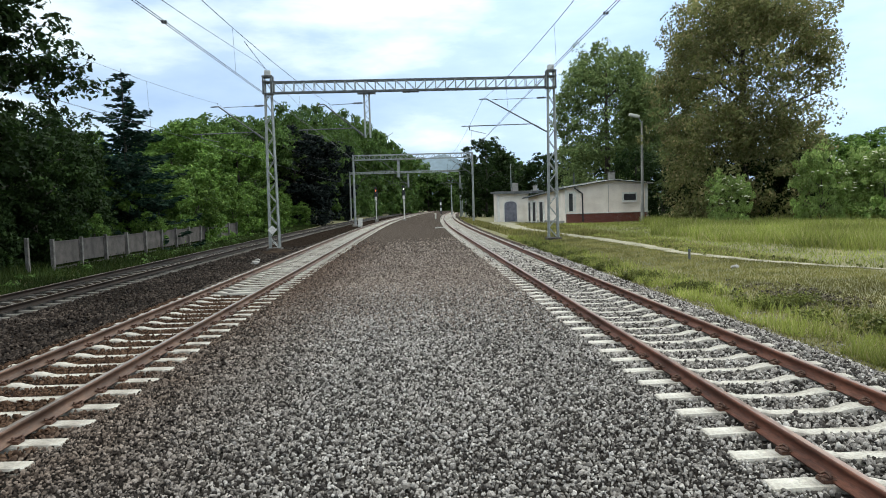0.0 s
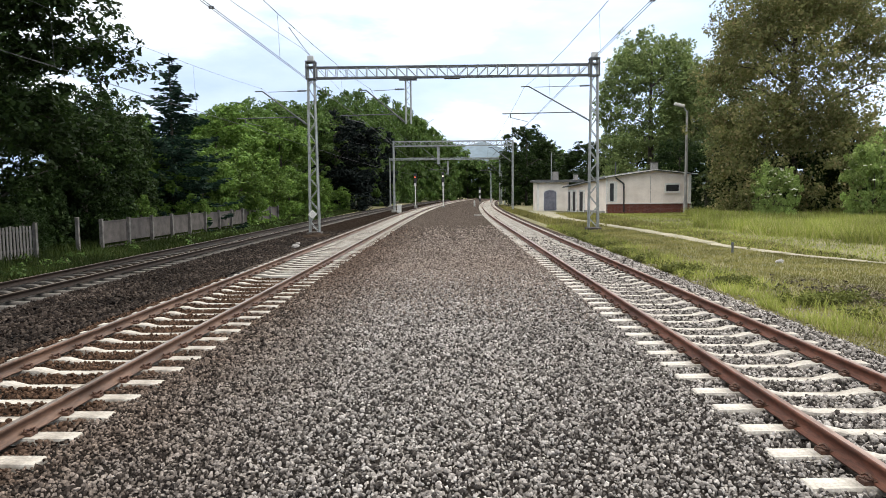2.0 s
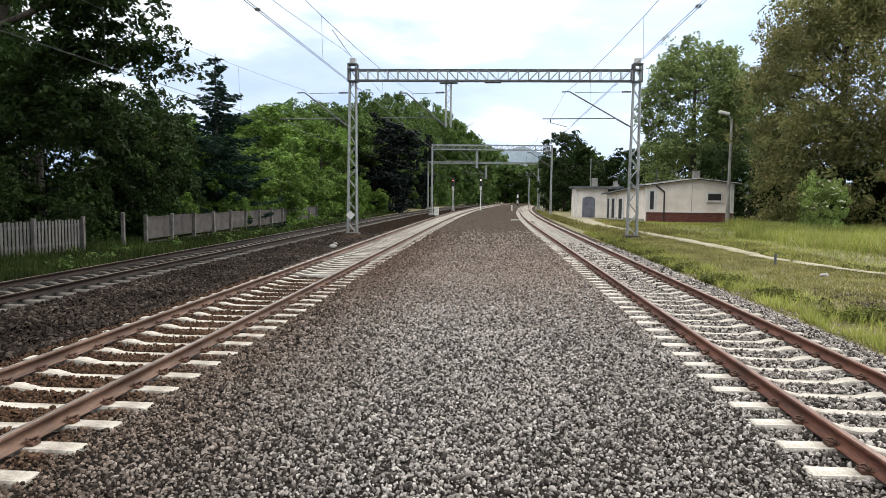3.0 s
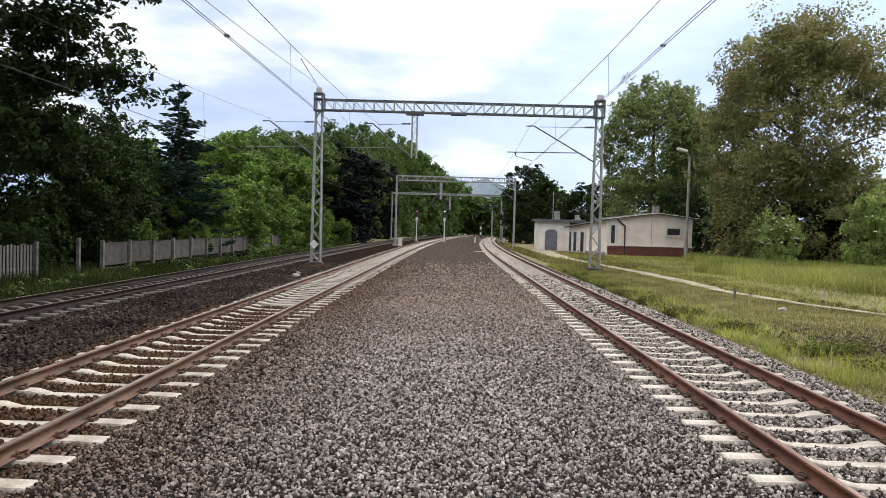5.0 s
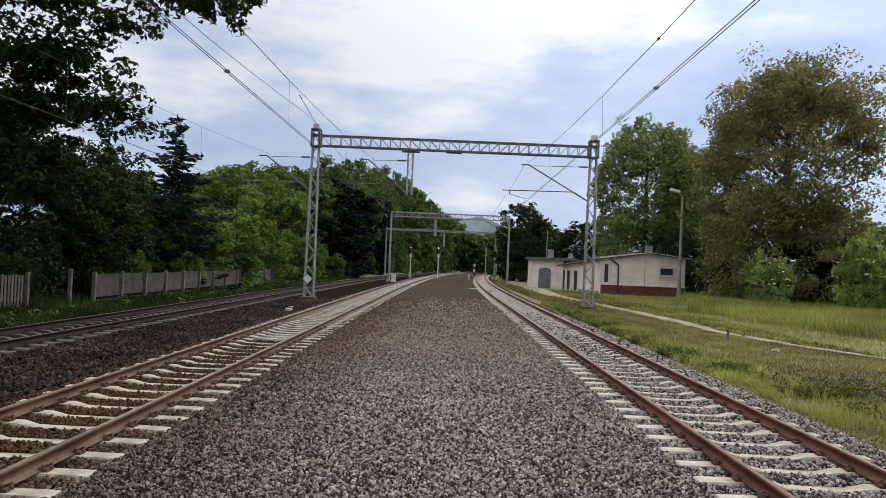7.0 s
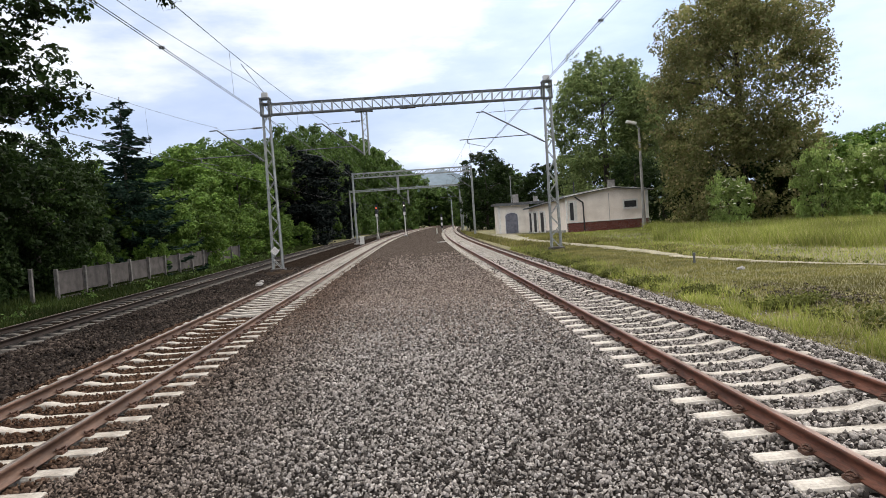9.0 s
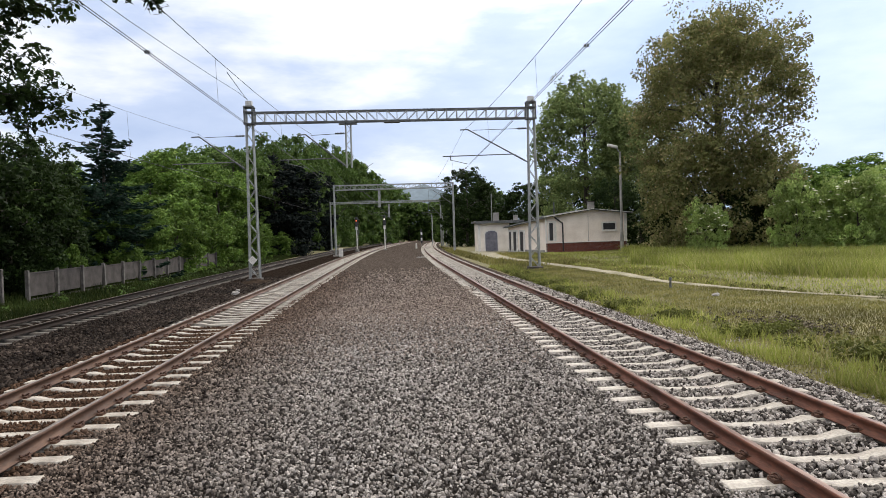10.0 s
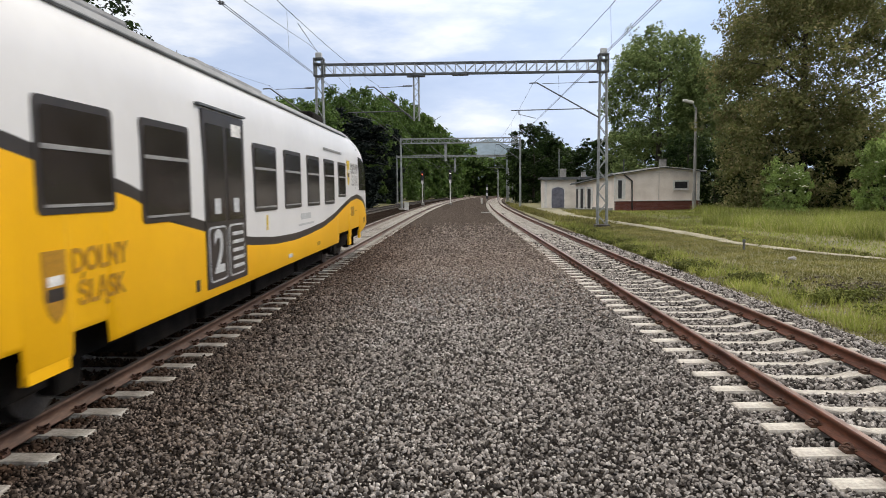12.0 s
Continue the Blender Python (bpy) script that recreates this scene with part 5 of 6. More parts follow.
    for x, y, r, s, sz in ((-22, 80, 200, 0.9, 0.82), (-18.0, 108, 60, 0.95, 1.2), (-17.2, 122, 130, 0.95, 1.32), (-15.2, 138, 190, 0.9, 1.42), (-27, 100, 250, 1.2, 1.06), (-13.5, 155, 20, 0.95, 1.5), (-22, 118, 300, 1.1, 1.12)):
        plant(shade, x, y, r, s, sz)
    # tree whose shade is carried by its leaf colour
    black = broadleaf("copper_beech", "near-black tree in the belt beside the line, shade put into its leaf colour", 65, 14.0, 9.5, 0.0, M_LEAF_BLACK, 560, 48, 0.19, trunk=0.3, skirt=0.4)
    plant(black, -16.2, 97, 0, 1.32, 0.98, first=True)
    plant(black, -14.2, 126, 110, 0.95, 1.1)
    far = broadleaf("forest_tree", "far woodland tree where the line curves away", 71, 14.0, 12.0, 0.3, M_LEAF_MID, 260, 20, 0.42, trunk=0.3)
    plant(far, -12.5, 168, 0, 1.2, 1.7, first=True)
    for i, (x, y, s, sz) in enumerate(((-9.5, 182, 1.25, 1.6), (-6, 200, 1.3, 1.42), (-20, 178, 1.3, 1.7), (-3, 238, 1.25, 1.45), (5, 246, 1.3, 1.05), (13, 244, 1.3, 1.02), (21, 236, 1.25, 1.2), (-12, 215, 1.5, 1.8), (26, 205, 1.1, 1.1), (30, 225, 1.3, 1.3), (-1, 250, 1.5, 1.45), (9, 255, 1.4, 1.05), (17, 255, 1.35, 1.1), (18, 214, 0.7, 0.7), (15.5, 200, 0.6, 0.6), (12.5, 180, 0.5, 0.5), (-4.5, 205, 0.5, 0.5), (-1.2, 218, 0.5, 0.5))):
        plant(far, x, y, i * 67 % 360, s, sz, z=-0.2)
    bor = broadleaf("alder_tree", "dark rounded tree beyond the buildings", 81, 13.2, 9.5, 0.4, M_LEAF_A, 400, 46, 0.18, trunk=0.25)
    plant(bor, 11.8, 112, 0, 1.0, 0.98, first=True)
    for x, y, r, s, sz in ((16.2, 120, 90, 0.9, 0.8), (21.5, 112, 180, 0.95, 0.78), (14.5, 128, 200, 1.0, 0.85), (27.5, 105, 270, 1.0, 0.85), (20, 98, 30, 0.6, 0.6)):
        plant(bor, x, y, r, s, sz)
    lime = broadleaf("linden_tree", "tall rounded green tree behind the building", 91, 21.0, 13.0, 0.5, M_LEAF_C, 1050, 48, 0.165, trunk=0.45)
    plant(lime, 24.2, 86, 0, 1.05, 1.06, first=True)
    plant(lime, 30.5, 84, 120, 0.95, 0.86)
    beech = broadleaf("beech_tree", "huge bronze-green tree at the edge of the meadow", 95, 19.6, 15.5, 0.8, M_LEAF_D, 1450, 60, 0.135, trunk=0.5, skirt=0.2, dome=0.22)
    plant(beech, 26.9, 56, 0, 0.96, 1.03, first=True)
    low = broadleaf("elder_bush", "spreading green elder bush in the meadow", 99, 4.6, 6.2, 0.0, M_LEAF_E, 260, 42, 0.11, trunk=0.09)
    # flat cream flower heads on the outer twigs
    fr = np.random.default_rng(17)
    V, F = [], []
    for _ in range(70):
        a, e = fr.uniform(0, 6.283), fr.uniform(0.25, 1.4)
        c = np.array([math.cos(a) * math.cos(e) * 2.9, math.sin(a) * math.cos(e) * 2.9, 1.4 + math.sin(e) * 3.1])
        r = fr.uniform(0.1, 0.22)
        b = len(V)
        V.append(c + (0, 0, 0.05))
        for q in range(7):
            t = q / 7 * 6.283
            V.append(c + np.array([math.cos(t) * r, math.sin(t) * r, fr.uniform(-0.04, 0.02)]))
        F += [(b, b + 1 + q, b + 1 + (q + 1) % 7) for q in range(7)]
    tagged(arrays("flower_heads", V, F, M_FLOWER, low), "flat cream flower heads", kind="stuff")
    plant(low, 21.9, 47.5, 0, 0.52, 0.8, first=True)
    for x, y, r, s, sz in ((27.6, 46.0, 70, 0.72, 1.1), (31.2, 45.0, 140, 0.9, 1.1), (34.5, 47, 30, 1.05, 1.12), (40, 56, 200, 1.4, 1.3), (47, 60, 80, 1.7, 1.5)):
        plant(low, x, y, r, s, sz)
    for x, y, r, s, sz in ((23.5, 73, 0, 0.9, 0.9), (29.0, 71, 70, 0.9, 0.9), (34.5, 66, 140, 0.95, 0.9), (23.8, 60.5, 300, 0.45, 0.5)):
        plant(dark, x, y, r, s, sz)
    plant(tall, 40.5, 66, 210, 0.9, 0.62)
    plant(tall, 47, 68, 30, 1.0, 0.68)
    plant(dark, 26.2, 66, 40, 0.75, 0.85)
    plant(dark, 26.0, 53.5, 150, 0.7, 0.62)
    plant(dark, 31.0, 54.5, 260, 0.8, 0.7)


def blades(name, n, xf, yf, hmin, hmax, wid, rng, mat, label, keep=None):
    x, y = xf(rng, n), yf(rng, n)
    if keep is not None:
        k = keep(x, y)
        x, y = x[k], y[k]
        n = len(x)
    z = ground_z(x, y)
    a = rng.uniform(0, 6.283, n)
    hh = rng.uniform(hmin, hmax, n)
    w = wid * rng.uniform(0.6, 1.4, n) * (1 + y / 30)
    lean = rng.normal(0, 0.35, (n, 2)) * hh[:, None]
    b = np.stack([x, y, z - 0.02], 1)
    dx = np.stack([np.cos(a) * w, np.sin(a) * w, np.zeros(n)], 1)
    tip = b + np.stack([lean[:, 0], lean[:, 1], hh], 1)
    V = np.stack([b - dx, b + dx, tip], 1).reshape(-1, 3)
    tagged(arrays(name, V, np.arange(n * 3).reshape(-1, 3), mat), label, "grass", kind="stuff")




def build_grass():
    rng = np.random.default_rng(77)
    off = lambda x, y: np.abs(x - np.interp(y, PATH_Y, PATH_X)) > np.interp(y, [14, 18, 24, 45, 60], [0.02, 0.1, 0.28, 0.36, 0.95]) * np.random.default_rng(4).uniform(0.6, 1.3, len(x))
    uni = lambda a, b: (lambda r, n: r.uniform(a, b, n))
    near = lambda a, b: (lambda r, n: a + (b - a) * r.uniform(0, 1, n) ** 1.6)
    blades("short_grass", 130000, uni(6.0, 13.0), near(7, 45), 0.03, 0.11, 0.008, rng, M_GRASS, "short worn grass beside the ballast", off)
    blades("short_meadow_grass", 45000, uni(10.5, 22.0), near(8, 66), 0.06, 0.2, 0.010, rng, M_MEADOW, "cropped green grass beyond the footpath", lambda x, y: (x > np.interp(y, PATH_Y, PATH_X) + 0.3) & (x < np.interp(y, [20, 32, 42, 50, 62], [18, 14.8, 15.2, 18.5, 21.5]) + 1) & off(x, y))
    blades("meadow_grass", 150000, uni(13.0, 38.0), near(12, 66), 0.3, 0.8, 0.011, rng, M_MEADOW, "tall uncut meadow grass", lambda x, y: (x > np.interp(y, [20, 32, 42, 50, 62], [18, 14.5, 14.8, 18, 21]) + 0.5 * np.sin(y * 0.9) + 0.3 * np.sin(y * 2.7)) & off(x, y) & ~((x > 13.5) & (x < 24) & (y > 64.5)))
    blades("verge_grass", 36000, lambda r, n: -12.9 - 2.4 * r.uniform(0, 1, n), near(17, 95), 0.08, 0.3, 0.012, rng, M_GRASS_SHADE, "grass strip between track and fence, tree shade put into its colour")
    blades("far_grass", 26000, uni(6.5, 13.0), uni(42, 120), 0.08, 0.3, 0.016, rng, M_GRASS, "grass beside the far track", lambda x, y: off(x, y) & (x - np.maximum(0, y - 45) ** 2 / 3000 > 6.0) & ~((x > 8) & (y > 66)))
    blades("undergrowth_grass", 30000, lambda r, n: -15.0 - 9 * r.uniform(0, 1, n) ** 1.4, near(20, 70), 0.1, 0.45, 0.014, rng, M_GRASS_SHADE, "undergrowth grass below the trees, their shade put into its colour")
    # weeds and tufts along the stone edge
    blades("edge_grass", 16000, lambda r, n: 6.15 + 1.3 * r.uniform(0, 1, n) ** 1.8, near(7, 45), 0.08, 0.3, 0.008, rng, M_MEADOW, "ragged tufts of grass at the edge of the ballast", lambda x, y: np.sin(x * 5.1 + y * 1.7) + np.sin(y * 2.9 - x) > -0.4)
    n = 460
    yy = 8 + 30 * rng.uniform(0, 1, n) ** 1.7
    yy = yy + 0.8 * np.sin(yy * 2.1)
    lump = np.interp(yy, [8, 12.8, 16, 20.5, 28, 42], [8.0, 7.5, 6.75, 6.25, 6.25, 6.3]) + rng.normal(0, 0.3, n)
    c = np.stack([np.maximum(lump, 5.95), yy, np.zeros(n)], 1)
    c[:, 2] = np.maximum(ground_z(c[:, 0], c[:, 1]), bed_z(c[:, 0])) + rng.uniform(0.03, 0.16, n)
    V, F = leaf_cloud(c, rng.uniform(0.08, 0.24, n), 30, 0.04, rng)
    tagged(arrays("weeds", V, F, M_WEED), "low leafy weeds at the edge of the ballast", "weeds", kind="stuff")
    n = 70
    c = np.stack([rng.uniform(-15.0, -12.8, n), 20 + 60 * rng.uniform(0, 1, n), np.zeros(n)], 1)
    c[:, 2] = ground_z(c[:, 0], c[:, 1]) + 0.15
    V, F = leaf_cloud(c, rng.uniform(0.15, 0.4, n), 40, 0.06, rng)
    tagged(arrays("weeds", V, F, M_LEAF_MID), "weeds and nettles below the fence", "weeds", kind="stuff")


def build_hill():
    n = 60
    xs = np.linspace(-2600, 2600, n)
    top = 70 + 125 * np.exp(-((xs - 100) / 200) ** 2) + 30 * np.sin(xs * 0.004) + 12 * np.sin(xs * 0.013)
    V, F = [], []
    for x, t in zip(xs, top):
        V += [(x, 2700, -5), (x, 3000, t), (x, 3500, -5)]
    for i in range(n - 1):
        for j in range(2):
            F.append((i * 3 + j, i * 3 + 3 + j, i * 3 + 4 + j, i * 3 + 1 + j))
    tagged(arrays("backdrop", V, F, M_HILL, smooth=True), "wooded hill in the distance, blue haze put into its colour", "hill", kind="structure")


# ---- train ----
STRIPE_S = [0, 0.5, 0.95, 1.5, 2.2, 3.2, 4.4, 5.4, 7.0, 8.5, 10.1, 11.3, 12.8, 14.3, 16.1, 17.1, 17.9, 18.4, 20.0, 22.4]
STRIPE_Z = [1.14, 1.3, 1.50, 1.72, 1.87, 1.95, 1.88, 1.75, 1.51, 1.35, 1.28, 1.25, 1.28, 1.38, 1.70, 1.86, 2.12, 2.22, 2.53, 2.62]
LENGTH = 22.4


def train_half(s):
    return float(np.interp(s, [0, 0.1, 0.3, 0.6, 1.1, 1.9, 3.0], [0.96, 1.16, 1.28, 1.345, 1.39, 1.42, 1.43]))


def train_top(s):
    return float(np.interp(s, [0, 0.12, 0.35, 0.8, 1.4, 2.2, 3.4, 4.5], [1.85, 2.35, 2.78, 3.2, 3.52, 3.78, 3.94, 3.98]))


def text_part(words, size, material, parent, m, name="lettering"):
    cu = bpy.data.curves.new(name, "FONT")
    cu.body, cu.size, cu.extrude, cu.offset = words, size, 0.002, size * 0.02
    cu.align_x, cu.align_y = "CENTER", "CENTER"
    cu.materials.append(material)
    ob = new(name, cu)
    ob.parent, ob.matrix_basis = parent, m
    return ob


def rounded(t, w, h, r):
    """A plate of thickness t along x with rounded corners."""
    r = min(r, w * 0.45, h * 0.45)
    pts = []
    for cy, cz, a0 in ((1, 1, 0), (-1, 1, 90), (-1, -1, 180), (1, -1, 270)):
        for k in range(4):
            a = radians(a0 + 30 * k)
            pts.append((cy * (w / 2 - r) + r * math.cos(a), cz * (h / 2 - r) + r * math.sin(a)))
    bm = bmesh.new()
    f = [bm.verts.new((t / 2, y, z)) for y, z in pts]
    g = [bm.verts.new((-t / 2, y, z)) for y, z in pts]
    bm.faces.new(f), bm.faces.new(g[::-1])
    for i in range(len(pts)):
        k = (i + 1) % len(pts)
        bm.faces.new((f[i], g[i], g[k], f[k]))
    bmesh.ops.recalc_face_normals(bm, faces=bm.faces)
    return bm


def build_train():
    """Nose at local y = 0, body towards -y, rail head at local z = 0.19."""
    tr = tagged(new("passenger_train"), "yellow and white electric passenger train running on the middle track", "train")
    low = lambda s: float(np.interp(s, STRIPE_S, STRIPE_Z))
    S = list(np.linspace(0, 1, 9)) + list(np.linspace(1.2, 4.6, 14)) + list(np.linspace(5.0, LENGTH, 60)) + [e + o for e in (2.75, 4.4, 4.85, 6.5, 18.5, 19.1, 19.75, 21.2) for o in (-0.012, 0.012)]
    S = sorted(S)
    V, F, I = [], [], []
    k = 0
    for s in S:
        w, H = train_half(s), train_top(s)
        z0 = 0.83 if s > 2.75 else 0.83 + 0.09 * (2.75 - s)
        z0 = 1.06 if (2.75 < s < 4.4 or 4.85 < s < 6.5) else 1.04 if (18.5 < s < 19.1 or 19.75 < s < 21.2) else z0
        zs, us = low(s), low(s) + 0.13
        sh = min(3.22, H - 0.42)
        zs, us = min(zs, sh - 0.25), min(us, sh - 0.12)
        half = [(w * 0.985, z0), (w, z0 + 0.05), (w, zs), (w, us), (w, us + (sh - us) * 0.5), (w * 0.985, sh), (w * 0.955, sh + (H - sh) * 0.45), (w * 0.905, sh + (H - sh) * 0.68), (w * 0.84, sh + (H - sh) * 0.86), (w * 0.5, H), (0, H + 0.04)]
        ring = half + [(-x, z) for x, z in half[-2::-1]]
        k = len(ring)
        V += [(x, -s, z) for x, z in ring]
    mats = [0, 0, 1, 2, 2, 2, 2, 3, 3, 3]
    mats = mats + mats[::-1]
    for i in range(len(S) - 1):
        for j in range(k - 1):
            F.append((i * k + j, i * k + j + 1, (i + 1) * k + j + 1, (i + 1) * k + j))
            I.append(2 if (mats[j] == 3 and S[i] < 2.6) else mats[j])
    for r in (0, len(S) - 1):  # closing faces
        for j in range(k // 2):
            F.append((r * k + j, r * k + j + 1, r * k + k - 2 - j, r * k + k - 1 - j) if j < k // 2 - 1 else (r * k + j, r * k + j + 1, r * k + j + 1, r * k + k - 1 - j))
            I.append(mats[j])
    F2, I2 = [f for f in F if len(set(f)) == 4], [m for f, m in zip(F, I) if len(set(f)) == 4]
    body = arrays("body", V, F2, [M_YELLOW, M_BLACK, M_WHITE, M_ROOFGREY], tr, smooth=True, index=I2)
    body["label"] = "white upper body, dark wave stripe, yellow lower body"
    bm = bmesh.new()
    bm.from_mesh(body.data)
    bmesh.ops.recalc_face_normals(bm, faces=bm.faces)
    bm.to_mesh(body.data)
    bm.free()
    floor = part("underfloor", box((0, -LENGTH / 2 - 0.3, 0.88), (2.3, LENGTH - 1.6, 0.36)), M_UNDER, tr)

    def on_side(name, s0, s1, z0, z1, mat, sgn, parent, out=0.012, thick=0.03, bevel=0.0, label=""):
        """A plate on the side wall between two stations, following the nose's taper."""
        m0, m1 = train_half(s0), train_half(s1)
        c = Vector((sgn * ((m0 + m1) / 2 + out - thick / 2), -(s0 + s1) / 2, (z0 + z1) / 2))
        a = math.atan2(m1 - m0, s1 - s0) * sgn
        bm = rounded(thick, math.hypot(s1 - s0, m1 - m0), z1 - z0, max(bevel, 0.004))
        return part(name, bm, mat, parent, label, Matrix.Translation(c) @ Matrix.Rotation(a, 4, "Z"))

    wins = [(5.30, 6.45), (7.05, 8.32), (8.92, 10.16), (10.75, 12.05), (12.6, 13.95), (16.5, 17.75), (18.3, 19.5), (20.2, 21.6)]
    for sgn in (1, -1):
        for i, (a, b) in enumerate(wins):
            zb = 2.02 if i in (0, 6) else 1.87
            w = on_side("window", a, b, zb, 2.94, M_BLACK, sgn, tr, 0.010, 0.04, 0.06, "dark rubber window surround")
            on_side("pane", a + 0.07, b - 0.07, zb + 0.07, 2.87, M_GLASS, sgn, w.parent, 0.016, 0.02, 0.06).name = "pane"
            on_side("window_bar", a + 0.07, b - 0.07, 2.53, 2.57, M_GREY, sgn, w.parent, 0.021, 0.02)
            on_side("sill_strip", a + 0.09, b - 0.09, zb + 0.055, zb + 0.08, M_GREY, sgn, w.parent, 0.020, 0.02)
        # double door with white panels
        d = on_side("door", 14.42, 16.05, 0.95, 3.22, M_BLACK, sgn, tr, 0.012, 0.04, 0.015, "dark double sliding door")
        on_side("door_header", 14.35, 16.2, 3.25, 3.28, M_STEEL_DARK, sgn, tr, 0.03, 0.06)
        for a in (14.55, 15.31):
            on_side("door_pane", a, a + 0.64, 1.80, 3.05, M_GLASS, sgn, tr, 0.018, 0.02)
            on_side("door_leaf_panel", a, a + 0.66, 1.02, 1.74, M_LIGHTGREY, sgn, tr, 0.018, 0.02, 0.09, "pale framed lower door panel")
            on_side("door_panel_inset", a + 0.025, a + 0.635, 1.045, 1.715, M_BLACK, sgn, tr, 0.0215, 0.02, 0.07)
            on_side("door_button_plate", a + 0.2, a + 0.42, 1.9, 2.1, M_LIGHTGREY, sgn, tr, 0.022, 0.02)
        on_side("door_sign", 14.6, 15.0, 2.95, 3.12, M_TRIM, sgn, tr, 0.024, 0.02)
        for q in range(5):
            on_side("print_bar", 14.62, 15.08, 1.12 + q * 0.115, 1.17 + q * 0.115, M_LIGHTGREY, sgn, tr, 0.0245, 0.02)
        text_part("2", 0.78, M_LIGHTGREY, tr, pose(sgn * (1.43 + 0.026), -15.64, 1.38, 90, 0, 90 * sgn))
        # cab side window
        ss = np.linspace(1.02, 2.75, 10)
        bm = bmesh.new()
        rows = []
        for s in ss:
            zt = float(np.interp(s, [1.02, 1.35, 1.7, 2.75], [2.5, 2.95, 3.18, 3.24]))
            zt = min(zt, train_top(s) - 0.5)
            w = train_half(s)
            rows.append([bm.verts.new((sgn * (w * (1 - 0.015 * max(0, (z - 2.6) / 0.6)) + o), -s, z)) for z, o in ((2.2, 0.016), (zt, 0.016), (zt, -0.03), (2.2, -0.03))])
        for p, q in zip(rows, rows[1:]):
            for k2 in range(4):
                bm.faces.new((p[k2], p[(k2 + 1) % 4], q[(k2 + 1) % 4], q[k2]))
        bm.faces.new(rows[0])
        bm.faces.new(rows[-1][::-1])
        bmesh.ops.recalc_face_normals(bm, faces=bm.faces)
        part("cab_window", bm, M_GLASS, tr, "dark cab side window")
        # words, crest, prints
        for words, z in (("DOLNY", 2.82), ("ŚLĄSK", 2.46)):
            text_part(words, 0.42, M_GREY, tr, pose(sgn * (1.40 + 0.028), -3.6, z, 90, 0, 90 * sgn))
        for words, z in (("DOLNY", 1.62), ("ŚLĄSK", 1.34)):
            text_part(words, 0.28, M_OCHRE, tr, pose(sgn * (1.43 + 0.006), -18.6, z, 90, 0, 90 * sgn))
        for s, z, mt in ((4.78, 2.72, M_CREST), (19.32, 1.48, M_OCHRE)):
            bm = bmesh.new()
            shp = [(-0.16, 0.26), (-0.16, -0.1), (-0.1, -0.24), (0, -0.32), (0.1, -0.24), (0.16, -0.1), (0.16, 0.26)]
            bm.faces.new([bm.verts.new((sgn * (train_half(s) + 0.006), -s + u, z + v)) for u, v in [(p * (1.25 if s < 9 else 1), q * (1.2 if s < 9 else 1)) for p, q in shp]])
            ex = bmesh.ops.extrude_face_region(bm, geom=bm.faces[:])
            bmesh.ops.translate(bm, vec=(-sgn * 0.02, 0, 0), verts=[v for v in ex["geom"] if isinstance(v, bmesh.types.BMVert)])
            bmesh.ops.recalc_face_normals(bm, faces=bm.faces)
            part("crest", bm, mt, tr, "shield emblem")
            on_side("crest_mark", s - 0.1, s + 0.1, z - 0.02, z + 0.06, M_TRIM, sgn, tr, 0.009, 0.01)
            on_side("crest_mark", s - 0.12, s + 0.12, z - 0.14, z - 0.04, M_BLACK, sgn, tr, 0.009, 0.01)
        for a, b, z0, z1, mt in ((3.85, 4.15, 1.45, 1.72, M_OCHRE), (4.2, 4.45, 1.45, 1.72, M_OCHRE), (3.3, 3.65, 1.58, 1.60, M_OCHRE), (1.25, 1.5, 1.15, 1.32, M_OCHRE), (1.55, 1.8, 1.13, 1.30, M_OCHRE), (9.9, 10.8, 1.62, 1.74, M_LIGHTGREY), (9.6, 11.0, 1.50, 1.54, M_LIGHTGREY), (13.2, 13.3, 1.55, 1.8, M_CREST), (9.0, 9.3, 0.98, 1.06, M_OCHRE), (11.6, 11.9, 0.95, 1.02, M_LIGHTGREY), (16.3, 16.42, 0.98, 1.12, M_BLACK)):
            on_side("print_mark", a, b, z0, z1, mt, sgn, tr, 0.005, 0.01)
        for q in range(9):
            on_side("print_bar", 5.9 + q * 0.27, 6.1 + q * 0.27, 3.15, 3.21, M_GREY, sgn, tr, 0.0, 0.012)
        # grilles behind the cab roof
        for a, b in ((1.95, 2.65), (2.8, 3.4)):
            c = (a + b) / 2
            part("roof_grille", box((sgn * train_half(c) * 0.93, -c, 3.38 + (c - 1.9) * 0.11), (0.06, b - a, 0.14), Euler((radians(-8), radians(-14 * sgn), 0)).to_matrix()), M_GREY, tr)
        # skirts round the bogies
        for a, b, z in ((4.45, 4.8, 0.64), (2.5, 2.74, 0.7), (19.14, 19.71, 0.76)):
            on_side("skirt", a, b, z, 0.95, M_YELLOW, sgn, tr, -0.01, 0.06, 0.012)
        part("gutter", rod((sgn * 1.31, -4.4, 3.74), (sgn * 1.31, -LENGTH, 3.74), 0.022), M_STEEL_DARK, tr)
    # front end
    part("windscreen", box((0, -0.42, 2.5), (1.5, 0.06, 0.75), Euler((radians(-32), 0, 0)).to_matrix(), 0.05), M_GLASS, tr, "black raked windscreen")
    for x in (-0.45, 0.45):
        part("headlight", rod((x, 0.0, 1.25), (x, 0.05, 1.25), 0.11, 0.1, 14), M_TRIM, tr, "round headlight")
        part("buffer", rod((x * 1.9, -0.3, 0.98), (x * 1.9, 0.12, 0.98), 0.12, 0.16, 12), M_STEEL_DARK, tr)
    part("coupler", box((0, 0.1, 0.85), (0.25, 0.5, 0.25), bevel=0.03), M_UNDER, tr)
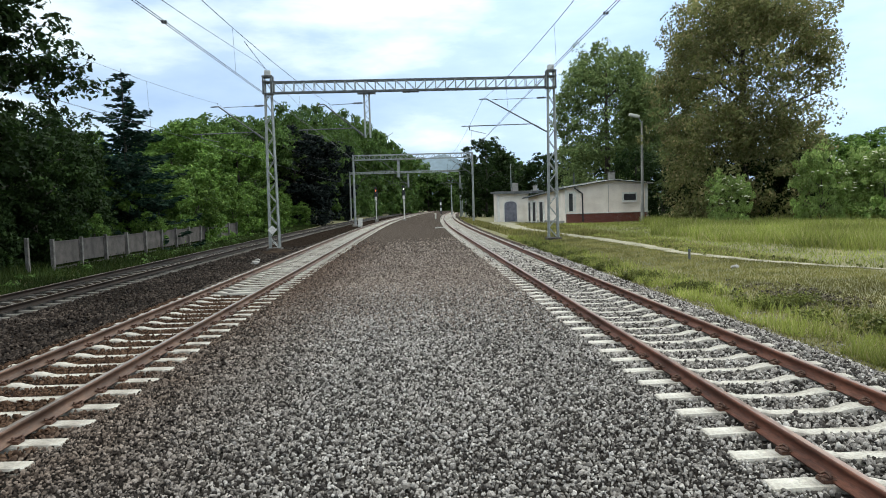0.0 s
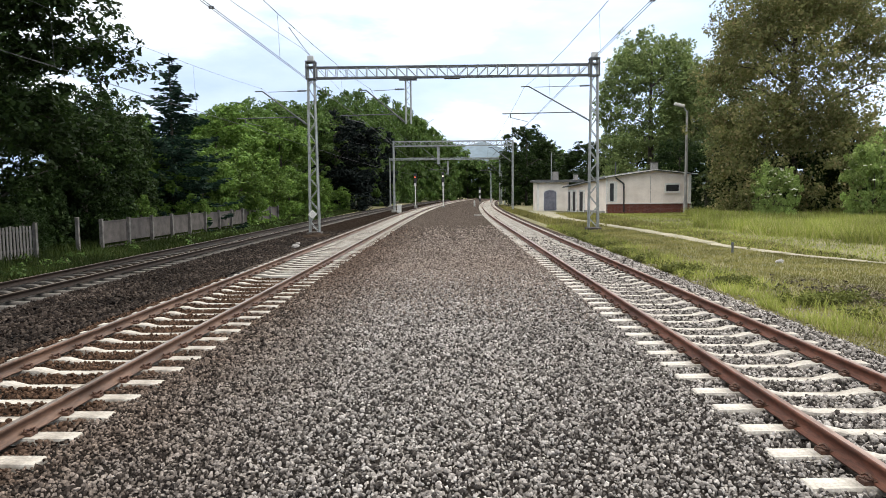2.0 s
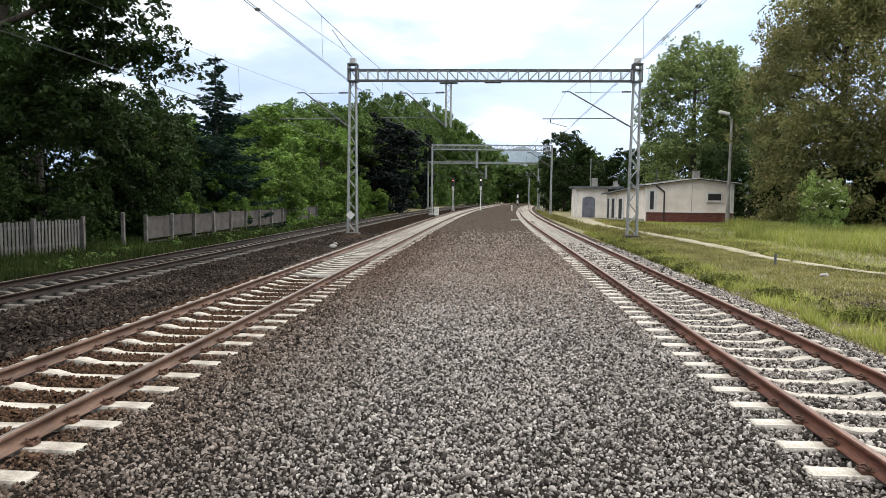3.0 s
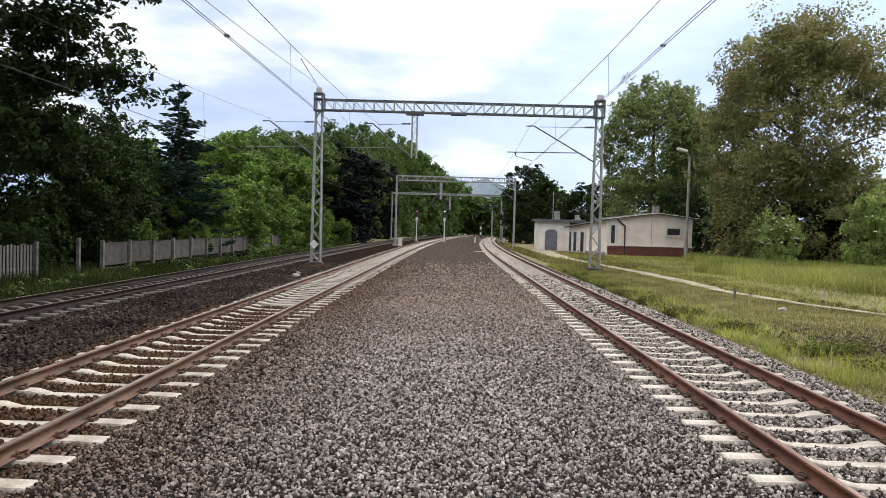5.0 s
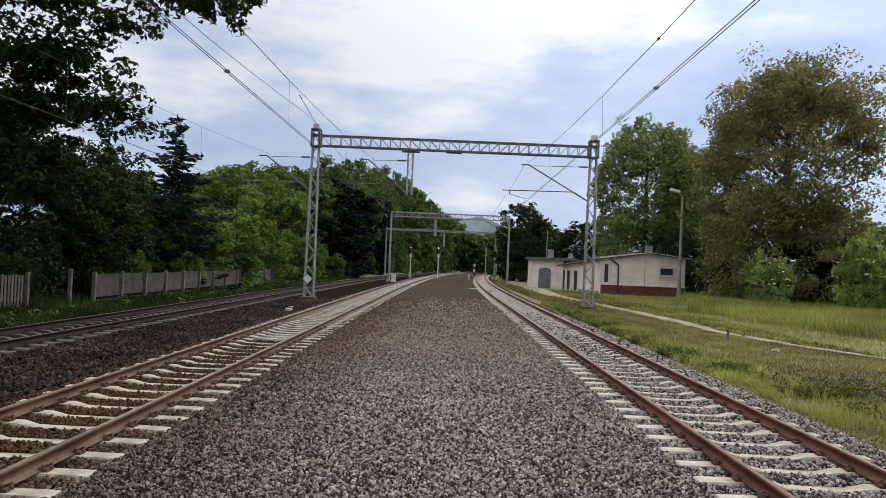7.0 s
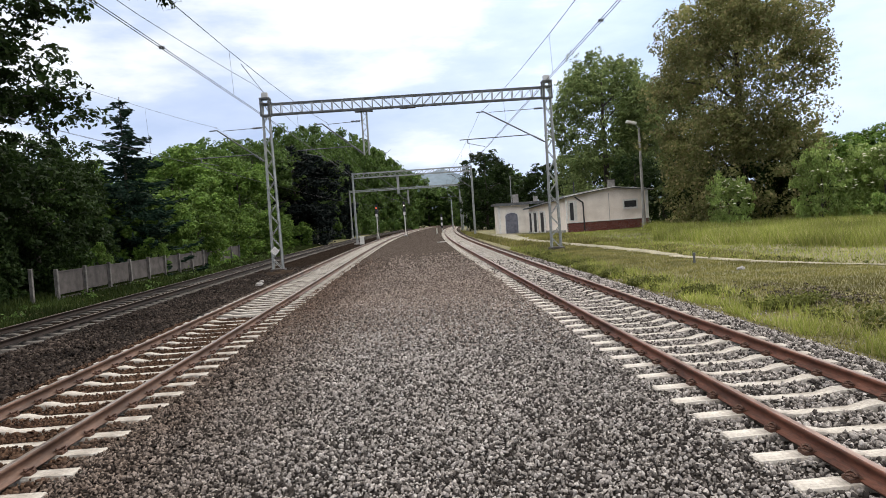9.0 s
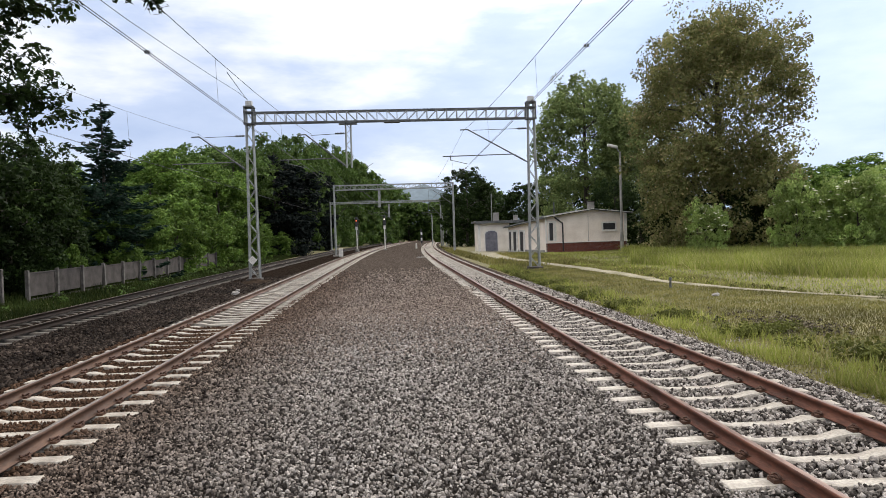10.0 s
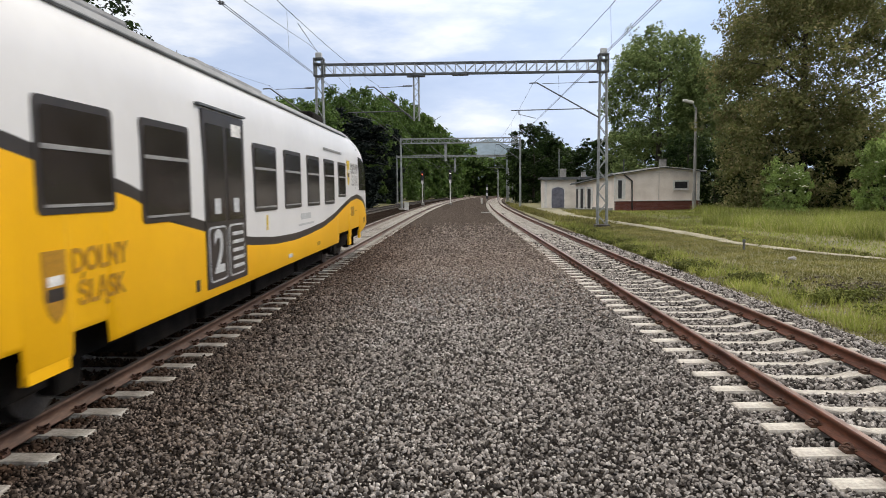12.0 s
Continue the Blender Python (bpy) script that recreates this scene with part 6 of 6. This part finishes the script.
    part("snow_plough", box((0, -1.0, 0.55), (1.9, 0.12, 0.44), bevel=0.02), M_UNDER, tr)
    # roof gear
    for a, b, z, ww, mt in ((5.4, 6.8, 4.2, 1.75, M_UNDER), (11.0, 14.5, 4.12, 1.6, M_ROOFGREY), (16.5, 19.5, 4.14, 1.6, M_ROOFGREY)):
        part("roof_unit", box((0, -(a + b) / 2, (3.9 + z) / 2), (ww, b - a, z - 3.84), bevel=0.07), mt, tr)
    part("gangway_end", box((0, -LENGTH - 0.2, 2.2), (2.3, 0.5, 2.6), bevel=0.05), M_UNDER, tr, "dark folded gangway bellows")
    # unseen boxes added below the floor to block light and darken the track
    for s0, s1 in ((6.4, 9.2), (9.5, 12.4), (12.7, 14.9), (15.2, 17.0)):
        part("equipment_box", box((0, -(s0 + s1) / 2, 0.56), (1.9, s1 - s0, 0.36), bevel=0.03), M_UNDER, tr)
    # bogies
    for c in (4.3, 19.9):
        bog = part("bogie", box((0, -c, 0.62), (1.9, 2.9, 0.3), bevel=0.04), M_UNDER, tr, "grimy black bogie")
        for sx in (-1, 1):
            part("side_frame", box((sx * 1.02, -c, 0.66), (0.12, 3.1, 0.26), bevel=0.03), M_UNDER, bog)
            for dy in (-1.2, 1.2):
                part("axle_box", box((sx * 1.05, -c + dy, 0.62), (0.2, 0.42, 0.36), bevel=0.04), M_UNDER, bog)
                part("spring", rod((sx * 1.03, -c + dy, 0.8), (sx * 1.03, -c + dy, 1.0), 0.12, 0.12, 10), M_WHEEL, bog)
    for c in (4.3, 19.9):
        for dy in (-1.2, 1.2):
            bm = rod((-0.8, 0, 0), (0.8, 0, 0), 0.08)
            for sx in (-1, 1):
                add_rod(bm, (sx * 0.69, 0, 0), (sx * 0.82, 0, 0), 0.42, 0.41, 24)
                add_rod(bm, (sx * 0.66, 0, 0), (sx * 0.69, 0, 0), 0.445, 0.445, 24)
                for q in range(6):
                    a = q * math.pi / 3
                    add_rod(bm, (sx * 0.82, 0.2 * math.cos(a), 0.2 * math.sin(a)), (sx * 0.835, 0.2 * math.cos(a), 0.2 * math.sin(a)), 0.03, 0.03, 6)
            WHEELSETS.append((part("wheelset", bm, M_WHEEL, tr, "steel wheelset"), -c + dy))
    return tr


WHEELSETS = []

build_ground()
build_bed()
build_woodland_floor()
build_hill()
build_path()
build_gantry_near()
build_gantry_far(86.0, -7.2, 7.4, 8.45, 22, 0.13, ((-1.7, True),))
build_gantry_far(119.0, -10.7, 8.0, 8.0, 24, 0.13, ((-0.8, True),), 0.24)
build_wires()
build_signal(-5.9, 110, 5.3, "red")
build_signal(-1.45, 105, 5.3, "amber")
build_lamp()
build_lineside()
build_ground_details()
build_house()
build_fences()
train = build_train()
build_plants()
build_grass()
build_stones()
build_track("track_middle", -4.58, 0.0, 7.87, True, "rusty railway track on pale concrete sleepers", 62)
build_track("track_grass_side", 4.0, 0.0, 7.39, True, "rusty railway track on pale concrete sleepers beside grass", 62)
build_track("track_outer", -10.7, -0.17, 14.2, False, "dark older railway track beside the fence", 60)

SPEED, NOSE = 16.35, 8.35


def motions():
    walk(train, [(t, pose(-4.58, NOSE + SPEED * (t - 11), 0)) for t in (0, 3, 6, 9, 10.5, 11, 11.5, 12)])
    turn = -math.degrees(SPEED / 0.42 / FPS)
    for w, y in WHEELSETS:
        walk(w, [(i / FPS, pose(0, y, 0.61, turn * i)) for i in range(361)])


motions()
